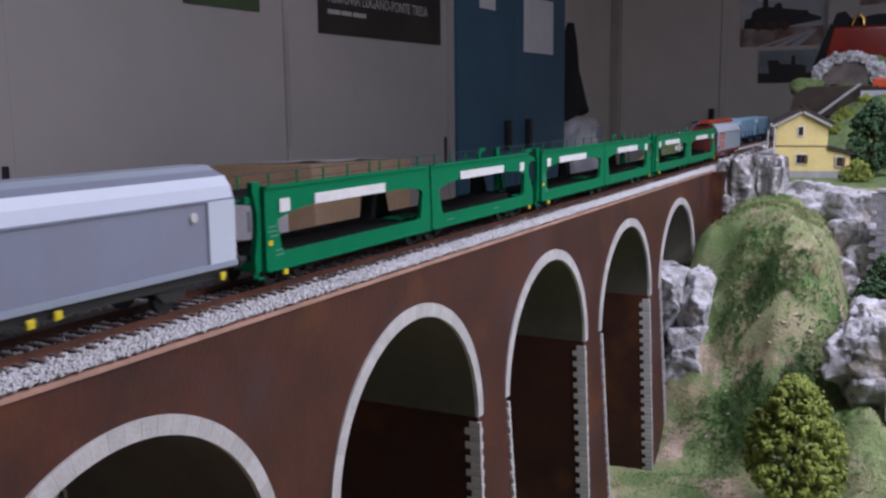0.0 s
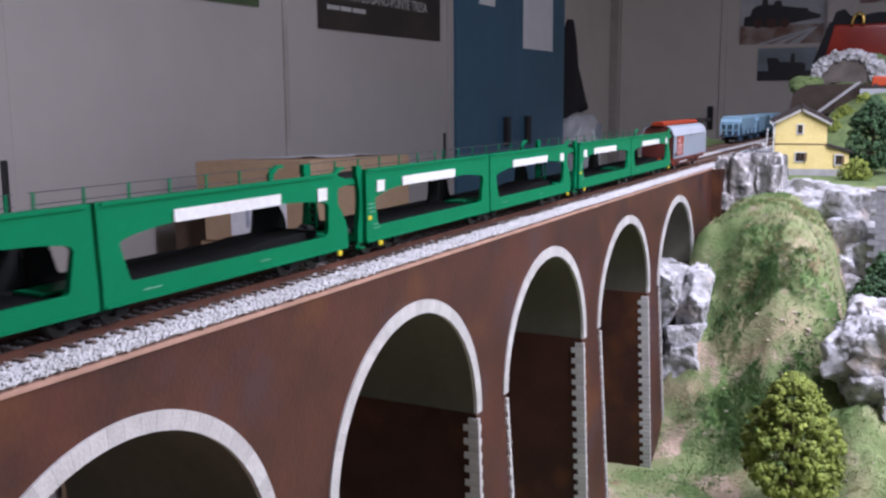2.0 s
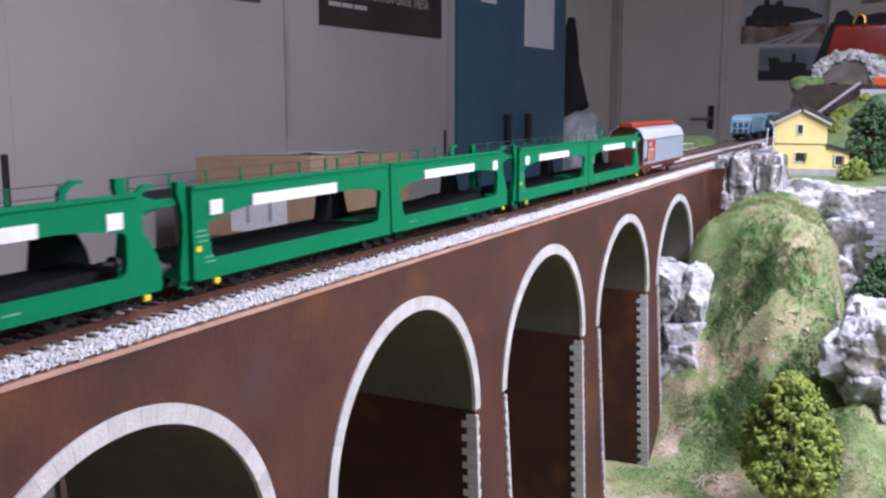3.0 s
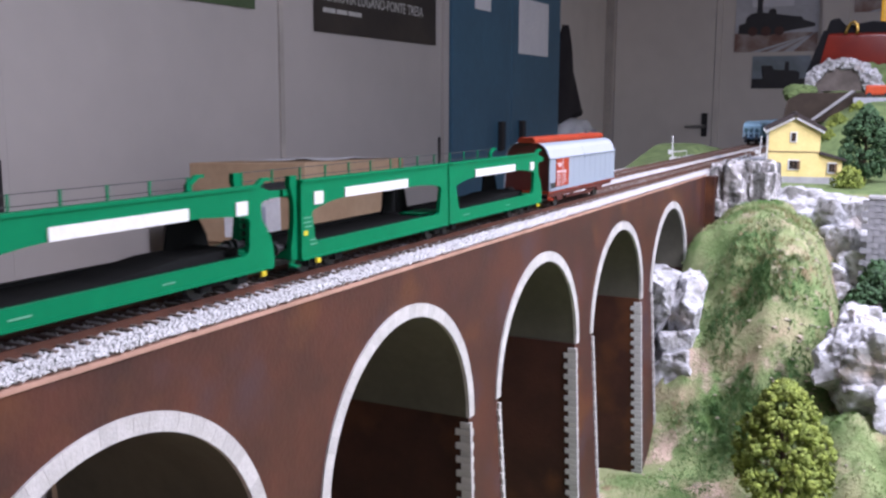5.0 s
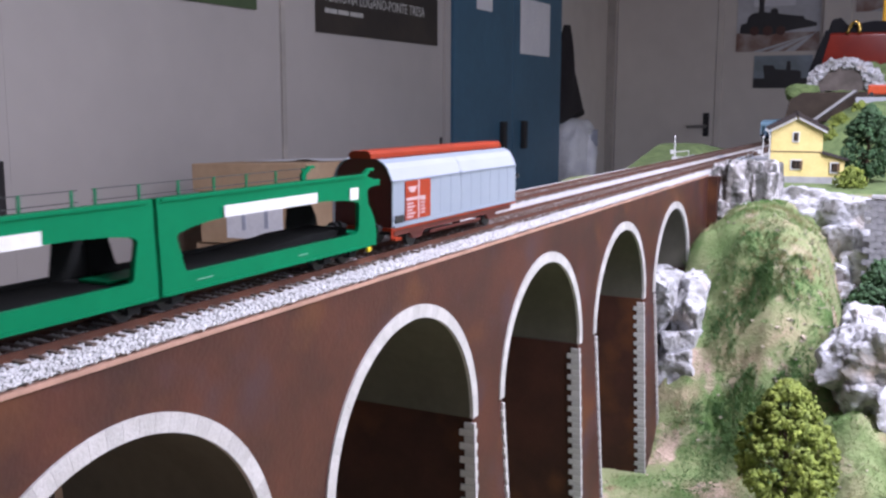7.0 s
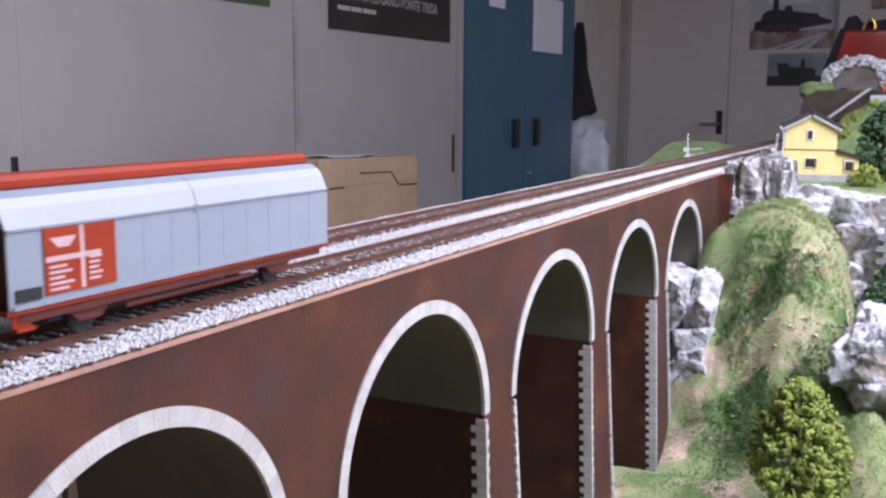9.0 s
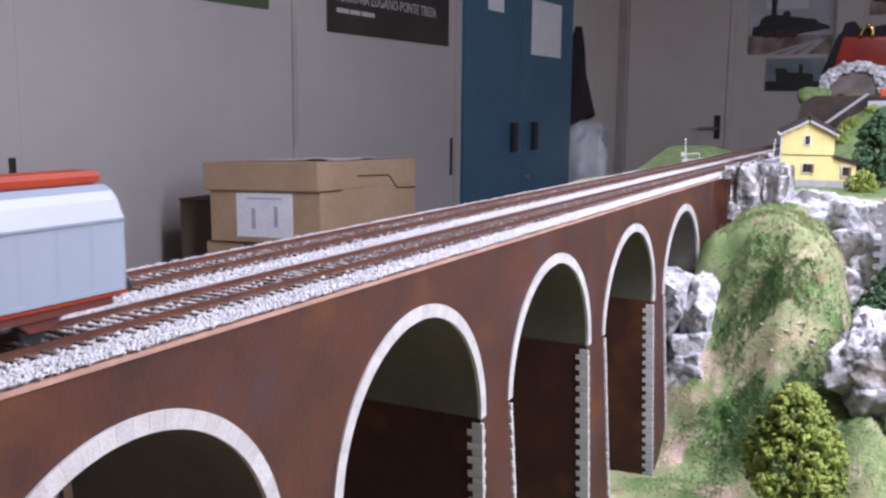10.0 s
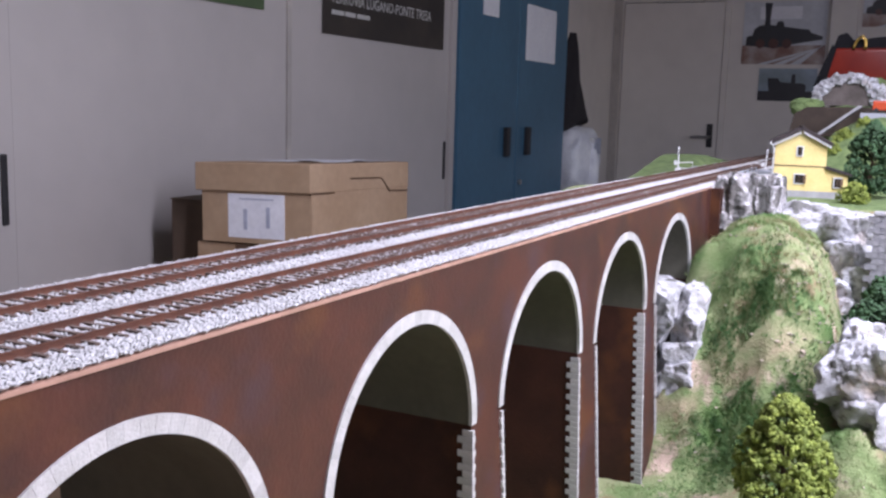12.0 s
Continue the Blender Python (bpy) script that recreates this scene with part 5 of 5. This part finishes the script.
bm = boxes((-0.012, 0.03, -0.012, 0.012, 0.004, 0.02), bevel=0.003)
part("body", bm, M_ORANGE, tk)
for wx in (-0.006, 0.02):
    bm = bmesh.new()
    tube(bm, [(wx, -0.0128, 0.004), (wx, 0.0128, 0.004)], 0.004, 12)
    part("wheel", bm, M_BLACK, tk)

# red bag on the back of the layout
M_BAG = material("red_glossy_vinyl", (0.17, 0.014, 0.006), 0.3, second=(0.12, 0.009, 0.005), scale=14)
M_FLAP = material("black_nylon", (0.012, 0.012, 0.014), 0.9, scale=30, spec=0.15)
M_BRASS = material("brass", (0.75, 0.5, 0.15), 0.25, 1.0, scale=40)
bg = empty("bag", pose(0.055, 2.32, Z0 + 0.145), "orange-red bag with dark top and golden loop handle", "bag")
bm = bmesh.new()
prism(bm, [(-0.062, 0.0), (0.11, 0.0), (0.11, 0.083), (-0.042, 0.083)], "y", -0.03, 0.05)
bmesh.ops.bevel(bm, geom=bm.edges[:], offset=0.008, segments=3, affect="EDGES", profile=0.6)
part("body", bm, M_BAG, bg, smooth=True)
bm = bmesh.new()
prism(bm, [(-0.078, 0.0), (-0.055, 0.0), (-0.036, 0.084), (-0.046, 0.09)], "y", -0.032, 0.05)
part("side_panel", bm, M_FLAP, bg, "black side panel")
bm = bmesh.new()
prism(bm, [(-0.046, 0.08), (0.11, 0.08), (0.11, 0.104), (0.05, 0.108), (0.012, 0.102), (-0.004, 0.1), (-0.018, 0.117), (-0.036, 0.112)], "y", -0.02, 0.045)
bmesh.ops.bevel(bm, geom=bm.edges[:], offset=0.004, segments=2, affect="EDGES", profile=0.6)
part("top_flap", bm, M_FLAP, bg, "dark top flap")
bm = bmesh.new()
tube(bm, [(0.0095 + 0.0115 * math.cos(a) + 0.004 * math.sin(a), -0.034, 0.08 + 0.026 * math.sin(a)) for a in [math.pi * k / 12 for k in range(13)]], 0.0035, 8)
part("handle", bm, M_BRASS, bg, "golden loop handle", smooth=True)
M_YBOX = material("amber_plastic", (0.75, 0.4, 0.03), 0.4, scale=20)
thing("crate", boxes((0.0, 0.12, -0.05, 0.05, 0, 0.2), bevel=0.006), M_YBOX, "amber yellow plastic crate", "crate", m=pose(0.115, 2.45, Z0 + 0.14))

# ---- things in the room behind the viaduct ----
EZ = 1.27
bx = empty("cardboard_box", pose(-0.918, 1.65, EZ - 0.3, -1.5, -1.9, 0), "brown cardboard archive box with lid and white label", "box", "stacked boxes")
LX, LY = 0.308, 0.424
part("body", boxes((-LX + 0.012, -0.0008, 0.008, LY - 0.004, 0, 0.13), bevel=0.002), M_CARD, bx)
lid = part("lid", boxes((-LX, 0, 0, LY, 0.113, 0.175), bevel=0.003), M_CARD, bx, "overlapping cardboard lid")
for (a, z0), (b, z1) in (((0.0, 0.113), (0.09, 0.113)), ((0.155, 0.1415), (0.29, 0.1395)), ((0.29, 0.1395), (0.328, 0.108)), ((0.328, 0.108), (0.42, 0.1055))):
    sl = bmesh.new()
    tube(sl, [(0.0003, a, z0), (0.0003, b, z1)], 0.0022, 4)
    part("slit", sl, M_SHUTTER, lid, "dark cut edge of the lid flap")
lb = part("label", boxes((-0.222, -0.072, 0.0068, 0.0078, 0.012, 0.108)), M_PAPER, bx, "white printed label")
ink = bmesh.new()
for x, z0, z1 in ((-0.175, 0.03, 0.075), (-0.115, 0.035, 0.08)):
    box(ink, x - 0.005, x + 0.005, 0.0062, 0.0068, z0, z1)
box(ink, -0.19, -0.1, 0.0062, 0.0068, 0.095, 0.098)
part("print", ink, M_INK, lb, "grey unreadable print")
b2 = empty("cardboard_box", pose(-0.93, 1.66, EZ - 0.304 - 0.236, -1.5, -1.9, 0), "brown cardboard box standing under the archive box", "box", "stacked boxes")
part("body", boxes((-LX + 0.01, -0.01, 0.0, LY - 0.01, 0, 0.236), bevel=0.003), M_CARD, b2)
part("tape", boxes((-0.19, -0.14, -0.001, 0.0, 0.1, 0.235)), M_SHUTTER, b2, "brown parcel tape")
sh = bmesh.new()
grid_sheet(sh, np.linspace(-0.26, -0.03, 14), np.linspace(0.12, 0.4, 14), lambda x, y: 0.1753 + 0.0012 * (1 + noise.noise(Vector((x * 13, y * 13, 1)))) + 0.009 * smooth((x + 0.14) / 0.06) * max(0.0, noise.noise(Vector((x * 22, y * 14, 4)))))
thing("paper_sheet", sh, M_PAPER, "crumpled white paper lying on the box lid", "paper", m=pose(-0.918, 1.65, EZ - 0.3, -1.5, -1.9, 0), smooth=True)
b3 = empty("cardboard_box", pose(-1.36, 1.72, EZ - 0.563), "dark brown cardboard box standing behind the archive box", "box", "stacked boxes")
part("body", boxes((0.0, 0.1, 0.0, 0.3, 0, 0.33), bevel=0.003), M_DCARD, b3)
part("flap", boxes((-0.002, 0.1, -0.002, 0.15, 0.3305, 0.334), (-0.002, 0.1, 0.154, 0.302, 0.3305, 0.334)), M_DCARD, b3)
tb = empty("table", pose(-1.05, 1.9, 0), "plain brown wooden side table", "table")
part("tabletop", boxes((-0.42, 0.3, -0.5, 0.6, EZ - 0.593, EZ - 0.563), bevel=0.004), M_CARD, tb)
for x in (-0.38, 0.26):
    for y in (-0.45, 0.55):
        part("leg", boxes((x - 0.025, x + 0.025, y - 0.025, y + 0.025, 0, EZ - 0.593)), M_CARD, tb)

# jacket on the cupboard's side, white bag and bottle
M_CLOTH = material("dark_cloth", (0.02, 0.017, 0.02), 0.95, scale=30, bump=0.4, bump_scale=200)
jk = bmesh.new()
n = 26
rows = []
for i in range(n + 1):
    f = i / n
    z = 1.68 - 0.49 * f
    half = 0.02 + 0.23 * f ** 0.9
    ring = []
    for k in range(18):
        a = 2 * math.pi * k / 18
        wob = 1 + 0.2 * math.sin(3 * a + 4 * f) + 0.12 * fbm(math.cos(a), math.sin(a), f, 2.2, 2)
        ring.append(jk.verts.new((0.035 * math.cos(a) * wob * (0.5 + f), half * math.sin(a) * wob, z + 0.03 * f * math.sin(2 * a))))
    rows.append(ring)
for A, B in zip(rows, rows[1:]):
    for k in range(18):
        jk.faces.new((A[k], B[k], B[(k + 1) % 18], A[(k + 1) % 18]))
jk.faces.new(rows[0])
jk.faces.new(rows[-1][::-1])
bmesh.ops.recalc_face_normals(jk, faces=jk.faces[:])
thing("jacket", jk, M_CLOTH, "dark jacket hanging beside the blue cupboard", "jacket", m=pose(-1.53, 5.0, 0), smooth=True)
M_POLY = material("white_polythene", (0.8, 0.82, 0.86), 0.35, second=(0.66, 0.68, 0.74), scale=14, mix=0.5, bump=0.3, bump_scale=30)
pb = empty("plastic_bag", pose(-1.5, 5.02, 0.8), "full white plastic bag with grey printed patch", "bag")
bm = bmesh.new()
bmesh.ops.create_icosphere(bm, subdivisions=4, radius=1)
for v in bm.verts:
    q = Vector([math.copysign(abs(c) ** 0.6, c) for c in v.co])
    w = fbm(q.x, q.y, q.z, 2.4, 4)
    v.co = Vector((q.x * 0.12 * (1 + 0.12 * w), q.y * 0.2 * (1 + 0.1 * w), 0.195 + q.z * (0.19 + 0.015 * w)))
part("body", bm, M_POLY, pb, smooth=True)
part("print_patch", boxes((0.1, 0.136, -0.05, 0.06, 0.235, 0.325), bevel=0.004), M_INK, pb, "grey printed patch")
bt = empty("bottle", pose(-1.38, 4.98, 0.8), "clear plastic bottle with white cap", "bottle")
bm = bmesh.new()
tube(bm, [(0, 0, 0), (0, 0, 0.02), (0, 0, 0.22), (0, 0, 0.27), (0, 0, 0.3)], [0.035, 0.04, 0.04, 0.016, 0.014], 14)
part("body", bm, M_POLY, bt, smooth=True)
bm = bmesh.new()
tube(bm, [(0, 0, 0.3), (0, 0, 0.325)], 0.017, 12)
part("cap", bm, M_WHITE, bt)
sd = empty("stool", pose(-1.48, 5.02, 0), "dark grey stool holding a bag and bottle", "stool")
part("seat", boxes((-0.17, 0.17, -0.2, 0.2, 0.765, 0.8), bevel=0.006), M_BLACK, sd)
for x in (-0.14, 0.14):
    for y in (-0.17, 0.17):
        part("leg", boxes((x - 0.015, x + 0.015, y - 0.015, y + 0.015, 0, 0.765)), M_BLACK, sd)


# pictures on the far wall
def wall_picture(x0, x1, z0, z1, label, ground, sky_m, dark, tilt=0):
    ob = empty("picture", pose((x0 + x1) / 2, YF - 0.004, (z0 + z1) / 2, 0, tilt, 0), label, "picture", "wall pictures")
    w, h = x1 - x0, z1 - z0
    part("sheet", boxes((-w / 2, w / 2, -0.002, 0.0, -h / 2, h / 2)), sky_m, ob)
    part("foreground", boxes((-w / 2, w / 2, -0.004, -0.002, -h / 2, -h / 2 + h * 0.3)), ground, ob)
    if sky_m is M_PGREEN:
        return ob
    if sky_m is M_PBLUE:
        bm = bmesh.new()
        prism(bm, [(-w * 0.3, -h * 0.3), (w * 0.32, -h * 0.3), (w * 0.32, h * 0.0), (w * 0.24, h * 0.05), (w * 0.14, h * 0.05), (w * 0.13, h * 0.32), (w * 0.07, h * 0.32), (w * 0.06, h * 0.06), (-w * 0.12, h * 0.08), (-w * 0.16, h * 0.2), (-w * 0.34, h * 0.2)], "y", -0.006, -0.004)
        part("engine_shape", bm, dark, ob, "dark shape of an old engine")
        return ob
    part("smoke", boxes((-w * 0.3, w * 0.2, -0.0035, -0.002, h * 0.22, h * 0.42)), M_PAPER, ob, "white smoke and sky")
    for k in range(3):
        bm = bmesh.new()
        prism(bm, [(-w * 0.3 + k * w * 0.2, -h * 0.5), (-w * 0.18 + k * w * 0.2, -h * 0.5), (w * 0.47, -h * 0.22 + k * h * 0.01), (w * 0.46, -h * 0.22 + k * h * 0.01)], "y", -0.0055, -0.004)
        part("rail_line", bm, M_PSKY, ob, "pale rail in the photograph")
    for k, (wx, wr) in enumerate(((-0.28, 0.075), (-0.12, 0.08), (0.04, 0.075))):
        bm = bmesh.new()
        tube(bm, [(w * wx, -0.0085, -h * 0.17), (w * wx, -0.006, -h * 0.17)], h * wr, 14)
        part("wheel_shape", bm, M_PWHEEL, ob, "red-brown wheel of the pictured engine")
    bm = bmesh.new()
    prism(bm, [(w * a, h * b) for a, b in ((-0.46, -0.2), (-0.45, -0.06), (-0.38, -0.04), (-0.36, 0.06), (-0.31, 0.11), (-0.24, 0.13), (-0.235, 0.24), (-0.25, 0.48), (-0.16, 0.48), (-0.175, 0.24), (-0.17, 0.13),
                                       (-0.1, 0.12), (-0.09, 0.17), (-0.05, 0.19), (-0.01, 0.17), (0.0, 0.1), (0.2, 0.06), (0.3, 0.05), (0.32, 0.0), (0.46, -0.06), (0.46, -0.11), (0.2, -0.16), (-0.1, -0.24))], "y", -0.006, -0.004)
    part("engine_shape", bm, dark, ob, "dark silhouette of a steam engine")
    return ob


M_PSKY = material("photo_pale_sky", (0.58, 0.6, 0.64), 0.4, scale=4, second=(0.48, 0.5, 0.54))
M_PRED = material("photo_red_ground", (0.2, 0.1, 0.075), 0.4, scale=9, second=(0.4, 0.35, 0.33))
M_PWHEEL = material("photo_dark_red", (0.09, 0.035, 0.028), 0.4, scale=12)
M_PBLUE = material("photo_blue_grey", (0.3, 0.36, 0.44), 0.4, scale=5, second=(0.2, 0.25, 0.27))
M_PDARK = material("photo_dark", (0.03, 0.03, 0.035), 0.4, scale=8)
M_PGREEN = material("photo_green", (0.07, 0.11, 0.05), 0.4, scale=6, second=(0.04, 0.06, 0.03))
wall_picture(-0.982, -0.44, 1.62, 2.04, "colour photograph of a steam engine on the wall", M_PRED, M_PSKY, M_PDARK)
wall_picture(-0.855, -0.475, 1.372, 1.592, "blue-grey photograph of an old engine on the wall", M_PDARK, M_PBLUE, M_PDARK)
wall_picture(-1.6, -1.256, 1.93, 2.2, "green landscape photograph on the wall", M_PGREEN, M_PGREEN, M_PDARK)
wall_picture(-0.226, 0.2, 1.865, 2.15, "framed photograph beside the wall post", M_PRED, M_PSKY, M_PDARK)
thing("trim", boxes((-0.415, -0.25, YF - 0.06, YF - 0.002, 0, ZC)), M_WALL, "cream wall post on the end wall", "trim", kind="structure")
thing("poster", boxes((XC + 0.004, XC + 0.006, 1.93, 2.24, 1.525, 1.9)), M_PGREEN, "olive green sheet stuck on the cabinet door", "poster")
# shades of the lamps
lp = empty("hanging_lamp", pose(0.68, 0.62, Z0 + 0.83), "long white shaded tube lamp hanging over the scenery", "lamp")
sh = bmesh.new()
prism(sh, [(-0.12, 0.1), (0.0, 0.13), (0.14, 0.03), (0.14, -0.02), (0.15, -0.02), (0.15, 0.035), (0.0, 0.14), (-0.12, 0.11)], "y", -0.8, 0.8)
part("shade", sh, M_CEIL, lp)
for y in (-0.5, 0.5):
    bm = bmesh.new()
    tube(bm, [(0, y, 0.13), (0, y, ZC - Z0 - 0.83)], 0.004, 8)
    part("rod", bm, M_METAL, lp)



# ---- what moves ----
def motions():
    """The freight train comes towards the camera at a nearly even pace; the blue wagons draw away on the far track."""
    pace = ((0.0, 7.5), (1.0, 8.8), (2.0, 9.3), (2.5, 7.0), (3.0, 4.9), (4.0, 0.6), (4.8, -2.0), (5.2, -0.6), (5.6, 0.9), (6.0, 0.3), (6.5, -1.1), (7.5, -1.3), (8.5, -0.8), (9.5, 0.2), (10.5, 0.2), (12.0, 0.2))
    grade = math.degrees(math.atan(FALL))

    def tail(t, d):
        return 0.268 + 0.1090 * (9.5 - t) + d / 1000
    for ob, off in ((RED, -0.152), (CAR_C, -0.4405), (CAR_B, -0.7325), (CAR_A, -1.0215), (GREY, -1.3015)):
        walk(ob, [(t, pose(-0.0255, tail(t, d) + off, Z0 + ZR + fall(tail(t, d) + off), grade)) for t, d in pace])
    for ob, off in ((HOP_A, 0.0), (HOP_B, 0.178), (HOP_C, 0.356)):
        walk(ob, [(t, pose(-0.0745, 1.608 + 0.0965 * (t - 2.0) + off, Z0 + ZR + fall(1.608 + 0.0965 * (t - 2.0) + off), grade)) for t, d in pace])


motions()
